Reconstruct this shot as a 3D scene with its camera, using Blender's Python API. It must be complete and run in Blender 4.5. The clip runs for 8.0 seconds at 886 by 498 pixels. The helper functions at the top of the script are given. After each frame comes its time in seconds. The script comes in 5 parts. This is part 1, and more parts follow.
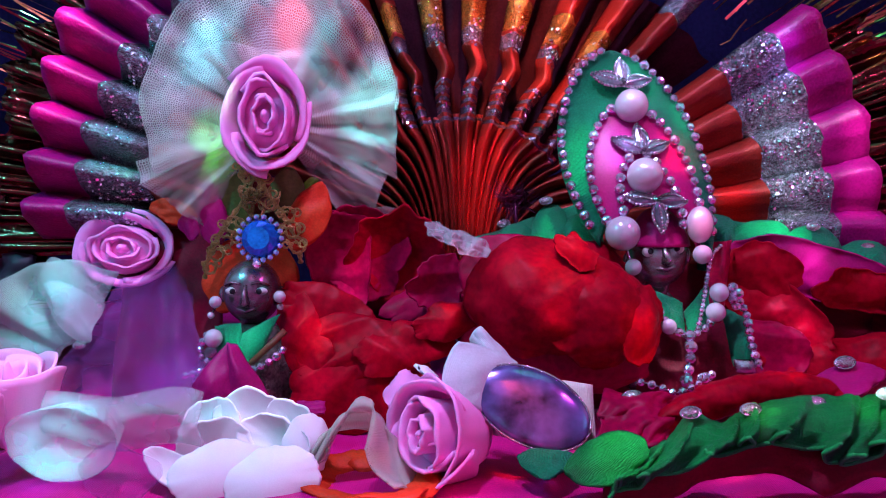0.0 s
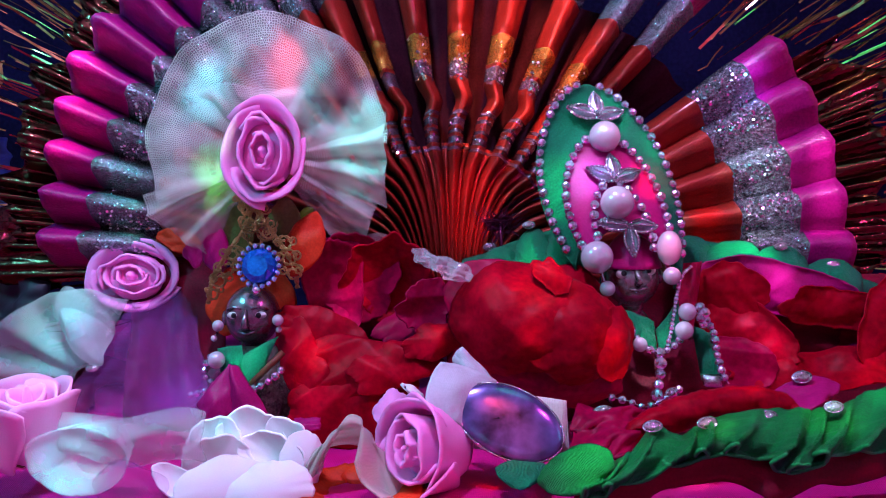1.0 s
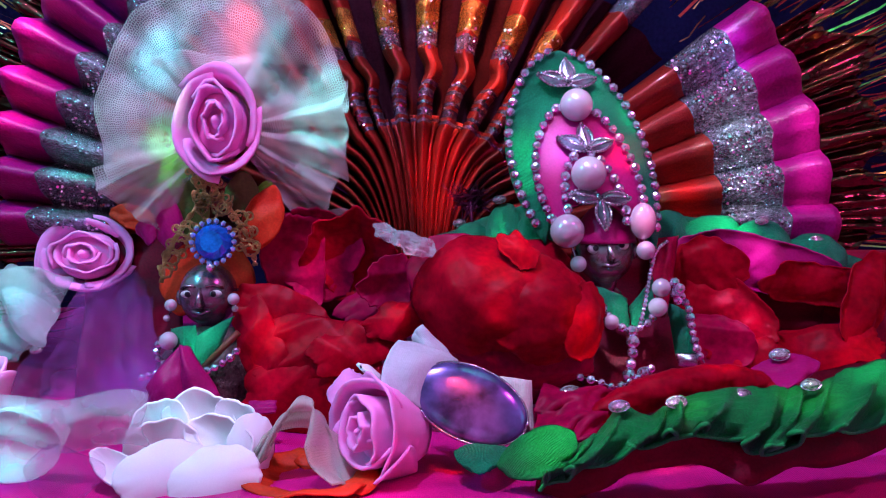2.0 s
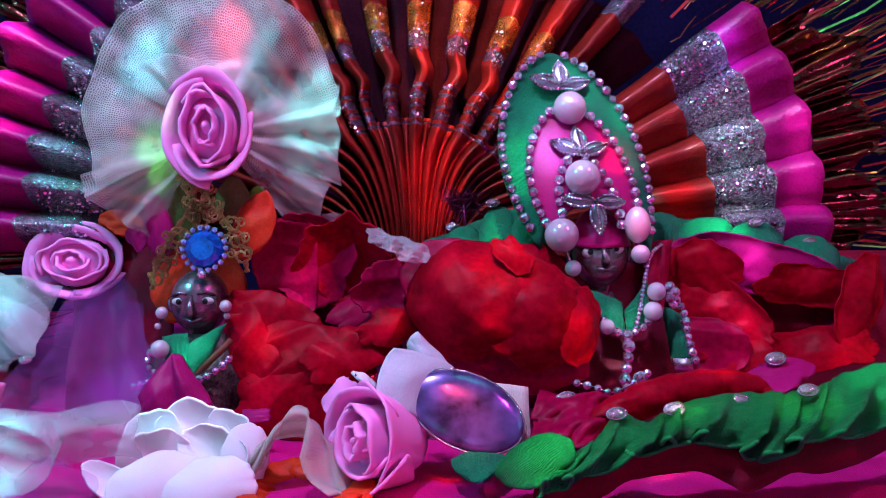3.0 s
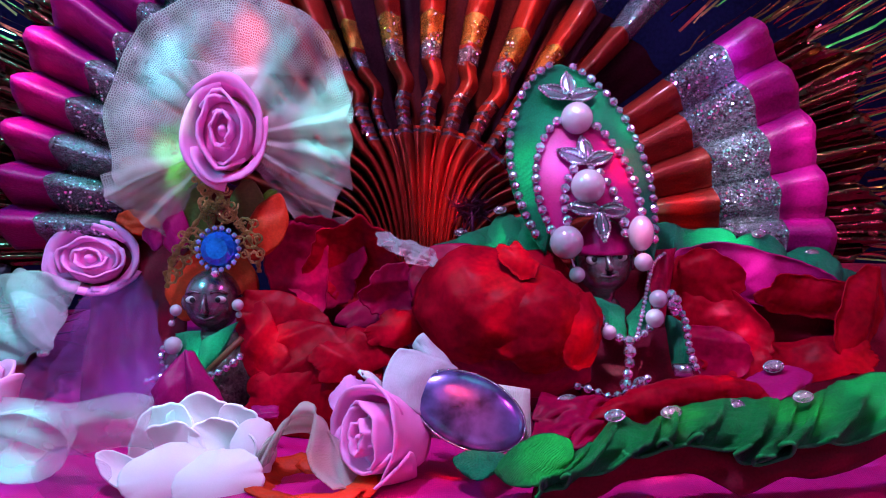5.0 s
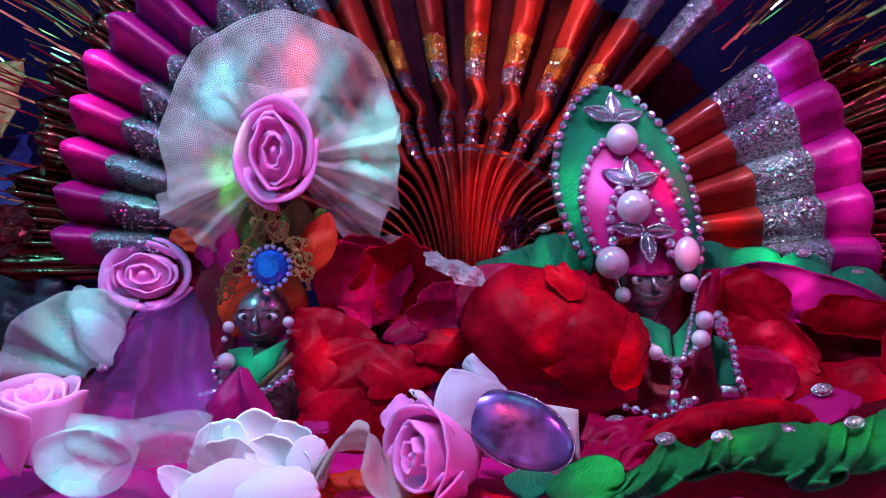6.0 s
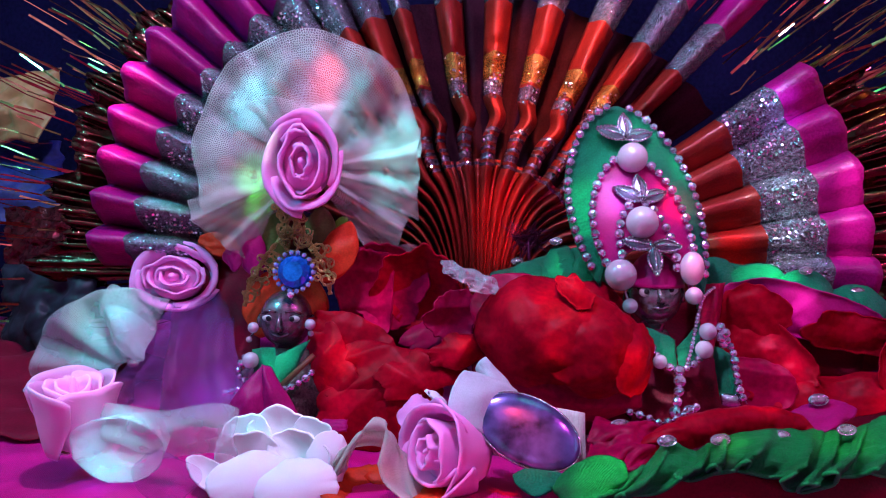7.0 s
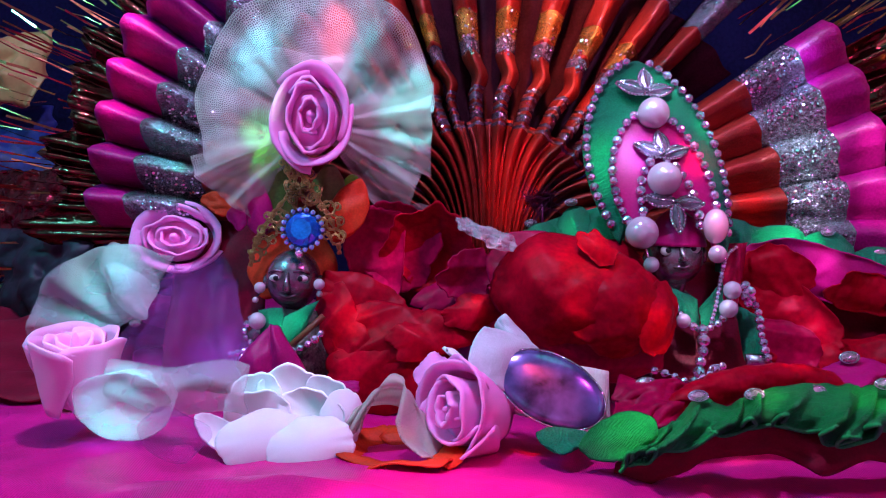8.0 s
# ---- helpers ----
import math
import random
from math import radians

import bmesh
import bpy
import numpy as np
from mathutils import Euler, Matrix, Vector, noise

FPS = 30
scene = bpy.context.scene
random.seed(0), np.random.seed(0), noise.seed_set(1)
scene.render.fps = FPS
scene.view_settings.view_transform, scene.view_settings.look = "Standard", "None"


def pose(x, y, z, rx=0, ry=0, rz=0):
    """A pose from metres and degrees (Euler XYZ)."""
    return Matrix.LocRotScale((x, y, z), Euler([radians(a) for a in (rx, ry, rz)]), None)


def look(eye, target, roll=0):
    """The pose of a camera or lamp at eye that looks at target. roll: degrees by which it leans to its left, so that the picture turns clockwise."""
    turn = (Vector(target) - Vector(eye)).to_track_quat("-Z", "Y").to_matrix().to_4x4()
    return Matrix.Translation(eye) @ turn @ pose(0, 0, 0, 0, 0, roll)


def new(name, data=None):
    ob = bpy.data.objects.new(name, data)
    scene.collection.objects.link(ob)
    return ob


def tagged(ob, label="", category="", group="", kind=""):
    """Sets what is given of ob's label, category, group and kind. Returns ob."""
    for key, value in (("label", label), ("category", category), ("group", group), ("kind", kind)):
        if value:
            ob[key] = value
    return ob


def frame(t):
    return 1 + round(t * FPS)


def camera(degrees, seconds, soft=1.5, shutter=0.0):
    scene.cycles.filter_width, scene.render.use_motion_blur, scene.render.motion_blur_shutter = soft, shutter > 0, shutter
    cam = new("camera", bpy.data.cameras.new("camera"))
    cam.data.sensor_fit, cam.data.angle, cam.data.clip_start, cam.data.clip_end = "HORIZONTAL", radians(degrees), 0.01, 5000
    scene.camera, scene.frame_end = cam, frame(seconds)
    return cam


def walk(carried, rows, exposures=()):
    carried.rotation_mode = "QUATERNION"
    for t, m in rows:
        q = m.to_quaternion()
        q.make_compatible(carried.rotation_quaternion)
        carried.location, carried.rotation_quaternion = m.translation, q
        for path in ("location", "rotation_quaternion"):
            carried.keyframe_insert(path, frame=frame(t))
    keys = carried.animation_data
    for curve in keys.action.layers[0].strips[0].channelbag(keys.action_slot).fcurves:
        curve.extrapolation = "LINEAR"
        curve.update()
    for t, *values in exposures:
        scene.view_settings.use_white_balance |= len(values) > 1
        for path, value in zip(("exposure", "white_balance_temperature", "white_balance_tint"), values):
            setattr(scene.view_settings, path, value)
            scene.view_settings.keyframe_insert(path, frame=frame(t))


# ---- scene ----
cam = camera(59.3, 8.0, soft=1.0)
METRES, EYE, TILT, LEAN, TURN = 0.165, 0.085, -4.0, 0.0, 0.0
ROWS = [
    (0.0, 0.0, 0.0, 0.0, 0.0, 0.0, -0.0),
    (0.5, 0.0484, -0.0753, 0.0211, 0.18, 0.12, 0.44),
    (1.0, 0.0533, -0.1166, 0.0374, 0.68, 0.62, 0.79),
    (1.5, 0.0728, -0.0818, 0.0136, 0.84, 0.17, 1.19),
    (3.0, 0.1128, -0.0168, 0.0237, -0.46, -0.47, 1.43),
    (3.5, 0.0741, 0.0028, 0.0154, 0.11, -0.58, 1.0),
    (4.0, 0.1581, 0.0281, 0.0246, -0.5, -0.04, 1.13),
    (5.5, 0.0913, -0.1178, 0.0484, 1.02, 0.47, 0.22),
    (6.0, 0.0771, -0.0902, 0.0505, 2.37, 0.46, 0.13),
    (6.5, 0.0614, -0.1888, 0.0599, 3.4, 1.36, -0.91),
    (7.0, 0.069, -0.1794, 0.0373, 3.18, 1.49, -1.24),
    (7.5, 0.0222, -0.1297, 0.0105, 3.07, 1.0, -1.18),
    (8.0, 0.0036, -0.117, -0.0392, 2.24, 0.78, -1.48),
]
BETWEEN = [
    (1.7, look((0.018, -0.007, 0.086), (0.0, 1.988, -0.060), -0.9)),
    (2.8, look((0.022, -0.003, 0.088), (0.030, 1.992, -0.057), -1.6)),
    (4.2, look((0.026, 0.004, 0.084), (0.027, 2.0, -0.038), -1.0)),
    (5.3, look((0.017, -0.016, 0.092), (-0.002, 1.979, -0.043), -0.2)),
]
walk(cam, sorted([(t, pose(0, 0, EYE, TILT, LEAN, TURN) @ pose(METRES * x, METRES * y, METRES * z, 90 + pitch, roll, yaw)) for t, x, y, z, yaw, pitch, roll in ROWS] + BETWEEN, key=lambda row: row[0]))

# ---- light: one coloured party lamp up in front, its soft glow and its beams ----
world = bpy.data.worlds.new("world")
scene.world = world
world.use_nodes = True
world.node_tree.nodes["Background"].inputs[0].default_value = (0.06, 0.04, 0.12, 1)
world.node_tree.nodes["Background"].inputs[1].default_value = 0.3


def lamp(name, eye, target, colour, watts, size):
    data = bpy.data.lights.new(name, "AREA")
    data.shape, data.size, data.energy, data.color = "DISK", size, watts, colour
    ob = new(name, data)
    ob.matrix_world = look(eye, target)
    return ob


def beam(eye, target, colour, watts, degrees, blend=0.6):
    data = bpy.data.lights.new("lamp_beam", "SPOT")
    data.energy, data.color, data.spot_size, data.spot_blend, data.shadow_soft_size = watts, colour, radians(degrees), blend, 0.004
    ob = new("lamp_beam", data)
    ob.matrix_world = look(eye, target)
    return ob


lamp("lamp_glow_violet", (-0.05, 0.13, 0.46), (-0.02, 0.27, 0.03), (0.64, 0.46, 1.0), 2.0, 0.03)
lamp("lamp_glow_pink", (0.28, 0.08, 0.38), (0.05, 0.29, 0.05), (1.0, 0.10, 0.72), 0.52, 0.04)
lamp("lamp_glow_cyan", (-0.30, 0.10, 0.38), (-0.03, 0.29, 0.06), (0.08, 0.80, 1.0), 1.15, 0.04)
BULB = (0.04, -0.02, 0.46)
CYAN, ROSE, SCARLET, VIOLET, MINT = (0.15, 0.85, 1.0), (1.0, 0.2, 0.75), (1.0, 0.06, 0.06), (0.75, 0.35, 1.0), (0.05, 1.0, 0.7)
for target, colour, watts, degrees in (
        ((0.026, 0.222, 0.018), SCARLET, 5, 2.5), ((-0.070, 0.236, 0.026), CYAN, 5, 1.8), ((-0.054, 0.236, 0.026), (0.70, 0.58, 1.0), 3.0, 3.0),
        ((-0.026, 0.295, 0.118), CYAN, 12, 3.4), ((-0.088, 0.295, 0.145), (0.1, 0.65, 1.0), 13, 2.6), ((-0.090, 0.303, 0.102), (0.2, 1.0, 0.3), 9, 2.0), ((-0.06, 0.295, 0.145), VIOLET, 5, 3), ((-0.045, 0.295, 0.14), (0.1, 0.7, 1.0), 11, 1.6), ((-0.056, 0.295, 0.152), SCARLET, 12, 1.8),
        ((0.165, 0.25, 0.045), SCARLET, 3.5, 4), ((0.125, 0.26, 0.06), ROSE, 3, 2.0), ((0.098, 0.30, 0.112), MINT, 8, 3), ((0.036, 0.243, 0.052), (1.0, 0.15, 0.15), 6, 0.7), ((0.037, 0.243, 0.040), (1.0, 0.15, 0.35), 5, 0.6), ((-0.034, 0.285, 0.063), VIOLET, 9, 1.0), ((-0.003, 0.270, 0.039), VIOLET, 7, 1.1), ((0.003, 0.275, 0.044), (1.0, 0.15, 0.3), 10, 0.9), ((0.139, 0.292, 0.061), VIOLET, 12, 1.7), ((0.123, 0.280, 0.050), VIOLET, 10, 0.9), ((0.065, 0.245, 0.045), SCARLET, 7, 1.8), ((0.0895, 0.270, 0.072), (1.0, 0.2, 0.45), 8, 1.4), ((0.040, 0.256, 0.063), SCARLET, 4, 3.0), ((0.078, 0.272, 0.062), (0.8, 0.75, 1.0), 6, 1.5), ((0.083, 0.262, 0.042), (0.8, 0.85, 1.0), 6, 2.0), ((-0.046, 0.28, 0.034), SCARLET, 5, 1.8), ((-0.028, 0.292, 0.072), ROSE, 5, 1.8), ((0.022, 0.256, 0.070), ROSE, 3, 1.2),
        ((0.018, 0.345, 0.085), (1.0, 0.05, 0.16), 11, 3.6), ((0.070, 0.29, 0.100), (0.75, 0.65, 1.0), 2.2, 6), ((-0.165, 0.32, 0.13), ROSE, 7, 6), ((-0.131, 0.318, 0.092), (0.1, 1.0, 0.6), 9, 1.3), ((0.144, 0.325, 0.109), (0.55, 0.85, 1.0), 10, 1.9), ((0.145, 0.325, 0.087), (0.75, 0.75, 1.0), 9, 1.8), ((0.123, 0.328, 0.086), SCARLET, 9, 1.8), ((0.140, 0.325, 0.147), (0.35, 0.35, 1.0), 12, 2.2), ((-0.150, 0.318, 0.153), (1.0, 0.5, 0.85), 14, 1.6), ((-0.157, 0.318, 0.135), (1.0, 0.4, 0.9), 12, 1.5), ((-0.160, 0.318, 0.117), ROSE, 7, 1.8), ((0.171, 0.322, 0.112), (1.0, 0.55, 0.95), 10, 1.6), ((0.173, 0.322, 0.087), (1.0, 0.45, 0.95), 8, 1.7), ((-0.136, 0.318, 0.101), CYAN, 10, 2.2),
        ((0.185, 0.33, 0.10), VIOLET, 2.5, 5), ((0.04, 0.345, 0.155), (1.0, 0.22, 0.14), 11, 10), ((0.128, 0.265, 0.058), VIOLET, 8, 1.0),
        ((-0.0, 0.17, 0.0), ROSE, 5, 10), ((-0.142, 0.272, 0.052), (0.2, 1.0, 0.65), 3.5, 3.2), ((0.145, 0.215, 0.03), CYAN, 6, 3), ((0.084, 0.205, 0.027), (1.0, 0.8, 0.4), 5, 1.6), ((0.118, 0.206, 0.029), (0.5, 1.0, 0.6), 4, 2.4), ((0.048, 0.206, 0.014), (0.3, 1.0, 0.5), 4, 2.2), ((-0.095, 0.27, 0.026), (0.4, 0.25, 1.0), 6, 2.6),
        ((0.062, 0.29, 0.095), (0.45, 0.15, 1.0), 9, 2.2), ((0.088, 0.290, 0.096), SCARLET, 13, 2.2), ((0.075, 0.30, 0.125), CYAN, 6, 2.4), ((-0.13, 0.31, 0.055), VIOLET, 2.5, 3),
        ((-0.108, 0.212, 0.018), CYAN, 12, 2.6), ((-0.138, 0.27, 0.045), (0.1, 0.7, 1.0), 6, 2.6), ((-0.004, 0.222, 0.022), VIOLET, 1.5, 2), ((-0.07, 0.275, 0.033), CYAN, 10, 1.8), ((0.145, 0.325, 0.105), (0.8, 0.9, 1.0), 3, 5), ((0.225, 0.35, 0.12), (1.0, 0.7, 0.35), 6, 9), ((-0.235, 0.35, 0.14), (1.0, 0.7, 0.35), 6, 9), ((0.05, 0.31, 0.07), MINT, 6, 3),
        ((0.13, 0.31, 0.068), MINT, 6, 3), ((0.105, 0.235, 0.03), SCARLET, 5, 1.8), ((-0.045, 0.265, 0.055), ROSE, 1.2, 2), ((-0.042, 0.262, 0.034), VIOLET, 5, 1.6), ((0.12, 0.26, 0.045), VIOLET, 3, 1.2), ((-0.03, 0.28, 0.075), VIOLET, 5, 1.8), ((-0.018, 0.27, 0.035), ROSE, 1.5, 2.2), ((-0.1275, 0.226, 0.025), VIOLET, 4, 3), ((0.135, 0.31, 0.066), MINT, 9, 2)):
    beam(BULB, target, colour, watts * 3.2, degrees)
# beams added from the same lamp so the unseen walls and ceiling bounce colour
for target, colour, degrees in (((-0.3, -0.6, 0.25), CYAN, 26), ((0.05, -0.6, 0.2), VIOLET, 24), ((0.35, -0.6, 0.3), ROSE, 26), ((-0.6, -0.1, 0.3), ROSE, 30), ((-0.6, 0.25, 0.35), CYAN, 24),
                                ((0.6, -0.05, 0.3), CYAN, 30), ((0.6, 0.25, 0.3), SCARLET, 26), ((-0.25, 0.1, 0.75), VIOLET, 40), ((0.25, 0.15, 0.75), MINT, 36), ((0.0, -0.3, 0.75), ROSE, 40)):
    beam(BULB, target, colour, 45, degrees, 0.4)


# ---- materials ----
def mat(name, colour, rough=0.6, metal=0.0, vary=0.15, grain=900.0, bump=0.15, depth=0.0003, sheen=0.0, sss=0.0, clear=0.0,
        stain=60.0, ior=1.45, glass=0.0, weave=0.0, each=0.0, spec=0.3):
    m = bpy.data.materials.new(name)
    m.use_nodes = True
    t = m.node_tree
    n, link = t.nodes, t.links.new
    b = n["Principled BSDF"]
    b.inputs["Roughness"].default_value = rough
    b.inputs["Metallic"].default_value = metal
    b.inputs["Sheen Weight"].default_value = sheen * 0.15
    b.inputs["Specular IOR Level"].default_value = spec
    b.inputs["Coat Weight"].default_value = clear
    b.inputs["Coat Roughness"].default_value = 0.08
    b.inputs["IOR"].default_value = ior
    b.inputs["Transmission Weight"].default_value = glass
    if sss:
        b.inputs["Subsurface Weight"].default_value = sss
        b.inputs["Subsurface Radius"].default_value = (1, 0.6, 0.7)
        b.inputs["Subsurface Scale"].default_value = 0.004
    co = n.new("ShaderNodeTexCoord")
    big, fine = n.new("ShaderNodeTexNoise"), n.new("ShaderNodeTexNoise")
    big.inputs["Scale"].default_value, fine.inputs["Scale"].default_value = stain, grain
    big.inputs["Detail"].default_value, fine.inputs["Detail"].default_value = 4, 3
    link(co.outputs["Object"], big.inputs["Vector"])
    link(co.outputs["Object"], fine.inputs["Vector"])
    mix = n.new("ShaderNodeMix")
    mix.data_type = "FLOAT"
    mix.inputs["Factor"].default_value = 0.4
    link(big.outputs[0], mix.inputs["A"])
    link(fine.outputs[0], mix.inputs["B"])
    ramp = n.new("ShaderNodeValToRGB")
    lo = [max(0.0, c * (1 - vary * 1.6)) for c in colour]
    hi = [min(1.0, c * (1 + vary)) for c in colour]
    ramp.color_ramp.elements[0].position, ramp.color_ramp.elements[1].position = 0.3, 0.72
    ramp.color_ramp.elements[0].color, ramp.color_ramp.elements[1].color = (*lo, 1), (*hi, 1)
    link(mix.outputs[0], ramp.inputs[0])
    out = ramp.outputs[0]
    if each:
        info, hsv = n.new("ShaderNodeObjectInfo"), n.new("ShaderNodeHueSaturation")
        mr = n.new("ShaderNodeMapRange")
        mr.inputs["To Min"].default_value, mr.inputs["To Max"].default_value = 1 - each, 1 + each
        link(info.outputs["Random"], mr.inputs["Value"])
        link(mr.outputs[0], hsv.inputs["Value"])
        link(out, hsv.inputs["Color"])
        out = hsv.outputs[0]
    link(out, b.inputs["Base Color"])
    if bump:
        bp = n.new("ShaderNodeBump")
        bp.inputs["Strength"].default_value, bp.inputs["Distance"].default_value = bump, depth
        height = fine.outputs[0]
        if weave:
            w = n.new("ShaderNodeTexWave")
            w.inputs["Scale"].default_value, w.inputs["Distortion"].default_value = weave, 1.0
            w.inputs["Detail"].default_value = 1
            link(co.outputs["UV"], w.inputs["Vector"])
            add = n.new("ShaderNodeMath")
            link(w.outputs["Fac"], add.inputs[0])
            link(fine.outputs[0], add.inputs[1])
            height = add.outputs[0]
        link(height, bp.inputs["Height"])
        link(bp.outputs[0], b.inputs["Normal"])
    return m


def tulle(name, colour, cover=0.5, cell=0.0012, hole=0.32, soft=0.3, cloud=(0.75, 1.15)):
    """Fine net: threads round small holes, which the light goes through."""
    m = bpy.data.materials.new(name)
    m.use_nodes = True
    t = m.node_tree
    n, link = t.nodes, t.links.new
    b = n["Principled BSDF"]
    b.inputs["Base Color"].default_value = (*colour, 1)
    b.inputs["Roughness"].default_value = 0.45
    b.inputs["Sheen Weight"].default_value = 0.4
    co, vor = n.new("ShaderNodeTexCoord"), n.new("ShaderNodeTexVoronoi")
    vor.feature, vor.voronoi_dimensions = "DISTANCE_TO_EDGE", "2D"
    vor.inputs["Scale"].default_value, vor.inputs["Randomness"].default_value = 1 / cell, 0.6
    link(co.outputs["UV"], vor.inputs["Vector"])
    cut = n.new("ShaderNodeMapRange")
    cut.inputs["From Min"].default_value, cut.inputs["From Max"].default_value = hole * 0.45, hole
    cut.inputs["To Min"].default_value, cut.inputs["To Max"].default_value = min(1, cover + soft), max(0, cover - soft)
    link(vor.outputs["Distance"], cut.inputs["Value"])
    noi, mul = n.new("ShaderNodeTexNoise"), n.new("ShaderNodeMath")
    noi.inputs["Scale"].default_value = 70
    link(co.outputs["Object"], noi.inputs["Vector"])
    mr = n.new("ShaderNodeMapRange")
    mr.inputs["From Min"].default_value, mr.inputs["From Max"].default_value = 0.3, 0.7
    mr.inputs["To Min"].default_value, mr.inputs["To Max"].default_value = cloud
    link(noi.outputs[0], mr.inputs["Value"])
    mul.operation, mul.use_clamp = "MULTIPLY", True
    link(cut.outputs[0], mul.inputs[0])
    link(mr.outputs[0], mul.inputs[1])
    trl, both = n.new("ShaderNodeBsdfTranslucent"), n.new("ShaderNodeMixShader")
    trl.inputs[0].default_value = (*colour, 1)
    both.inputs[0].default_value = 0.4
    link(b.outputs[0], both.inputs[1])
    link(trl.outputs[0], both.inputs[2])
    clear, final = n.new("ShaderNodeBsdfTransparent"), n.new("ShaderNodeMixShader")
    link(mul.outputs[0], final.inputs[0])
    link(clear.outputs[0], final.inputs[1])
    link(both.outputs[0], final.inputs[2])
    link(final.outputs[0], n["Material Output"].inputs[0])
    return m


PINK = mat("pink_foam", (0.86, 0.29, 0.62), 0.55, vary=0.07, grain=2500, bump=0.1, sss=0.25)
PALE = mat("pale_pink_foam", (0.85, 0.45, 0.68), 0.55, vary=0.06, grain=2500, bump=0.1, sss=0.25)
WHITE = mat("white_foam", (0.82, 0.80, 0.82), 0.55, vary=0.04, grain=2500, bump=0.1, sss=0.25)
RED = mat("red_petal", (0.30, 0.0004, 0.012), 0.40, vary=0.35, grain=450, bump=0.15, stain=70, spec=0.06)
CRIMSON = mat("crimson_petal", (0.30, 0.001, 0.040), 0.40, vary=0.35, grain=450, bump=0.15, spec=0.09)
MAGENTA = mat("magenta_satin", (0.62, 0.008, 0.20), 0.3, vary=0.25, grain=1500, bump=0.25, weave=450, spec=0.4)
FUCHSIA = mat("fuchsia_petal", (0.36, 0.006, 0.12), 0.38, vary=0.2, grain=1200, bump=0.2, spec=0.14)
FAN_ORANGE = mat("orange_foil_cloth", (0.30, 0.024, 0.014), 0.42, metal=0.3, vary=0.35, grain=1400, bump=0.5, depth=0.0006, clear=0.3)
FAN_SILVER = mat("silver_lace", (0.36, 0.38, 0.42), 0.24, metal=0.85, vary=0.6, grain=1000, bump=1.0, depth=0.0018, stain=500)
FAN_PINK = mat("magenta_cloth", (0.33, 0.004, 0.14), 0.34, vary=0.35, grain=900, bump=0.5, depth=0.0006, spec=0.4)
FAN_SEQUIN = mat("sequin_rows", (0.42, 0.30, 0.38), 0.25, metal=0.8, vary=0.6, grain=1500, bump=1.0, depth=0.001, stain=600)
FAN_GOLD = mat("gold_foil", (0.70, 0.33, 0.07), 0.25, metal=0.8, vary=0.4, grain=900, bump=1.0, depth=0.0015)
GREEN = mat("green_cloth", (0.005, 0.30, 0.12), 0.5, vary=0.35, grain=1500, bump=0.8, depth=0.0005, weave=700, sheen=0.3, spec=0.14)
GRASS = mat("grass_green_cloth", (0.012, 0.36, 0.075), 0.5, vary=0.35, grain=1500, bump=0.8, depth=0.0005, weave=700, spec=0.2)
OLIVE = mat("olive_leaf", (0.10, 0.12, 0.02), 0.55, vary=0.3, grain=900, bump=0.3)
LIME = mat("lime_leaf", (0.20, 0.55, 0.04), 0.5, vary=0.2)
ORANGE = mat("orange_petal", (0.56, 0.04, 0.012), 0.5, vary=0.25, grain=1200, bump=0.3, spec=0.14)
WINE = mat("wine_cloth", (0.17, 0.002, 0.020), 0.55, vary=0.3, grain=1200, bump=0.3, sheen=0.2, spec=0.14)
NAVY = mat("navy_cloth", (0.007, 0.007, 0.04), 0.8, spec=0.05, vary=0.5, grain=300, bump=0.2, stain=9)
BRONZE = mat("dark_bronze", (0.30, 0.25, 0.28), 0.26, metal=0.85, vary=0.4, grain=600, bump=0.25)
EYE = mat("eye_paint", (0.50, 0.52, 0.50), 0.4, vary=0.03, bump=0)
INK = mat("black_paint", (0.01, 0.01, 0.014), 0.35, vary=0.1, bump=0)
PEARL = mat("pearl", (0.56, 0.52, 0.56), 0.16, metal=0.25, spec=0.8, vary=0.06, grain=700, bump=0.08, clear=0.8)
BEAD = mat("silver_bead", (0.80, 0.70, 0.98), 0.15, metal=0.92, vary=0.2, bump=0, each=0.25)
SILVER = mat("silver_cast", (0.62, 0.66, 0.70), 0.18, metal=1.0, vary=0.4, grain=2500, bump=0.5, depth=0.0006)
GOLD = mat("gold_glitter", (0.78, 0.40, 0.15), 0.3, metal=0.95, vary=0.6, grain=2200, bump=1.0, depth=0.0016)
BLUE = mat("blue_crystal", (0.008, 0.17, 0.95), 0.10, metal=0.6, vary=0.4, bump=0, clear=1.0, stain=150)
CRYSTAL = mat("clear_crystal", (0.92, 0.86, 1.0), 0.16, metal=0.95, vary=0.4, grain=1500, bump=0.8, depth=0.0008, stain=900)
# the oval's strong colour mottling stands in for streaky reflections on the glass
OVAL = mat("violet_glass", (0.13, 0.10, 0.30), 0.22, metal=0.45, vary=0.6, grain=200, bump=0.0, stain=90, clear=1.0)
SATIN = mat("grey_white_satin", (0.50, 0.54, 0.58), 0.4, vary=0.12, grain=1500, bump=0.2, weave=500, spec=0.3)
CREAM = mat("cream_ribbon", (0.62, 0.60, 0.52), 0.55, vary=0.12, grain=1500, bump=0.3, weave=500)
WOOD = mat("brown_stick", (0.14, 0.04, 0.02), 0.45, vary=0.3, bump=0.3)
TINSEL = mat("gold_tinsel", (0.75, 0.46, 0.18), 0.16, metal=1.0, vary=0.4, grain=200, bump=0.3)
BOUNCE_WALL = mat("pale_bounce_wall", (0.42, 0.38, 0.42), 0.75, vary=0.3, grain=80, bump=0.2, depth=0.002, stain=6)
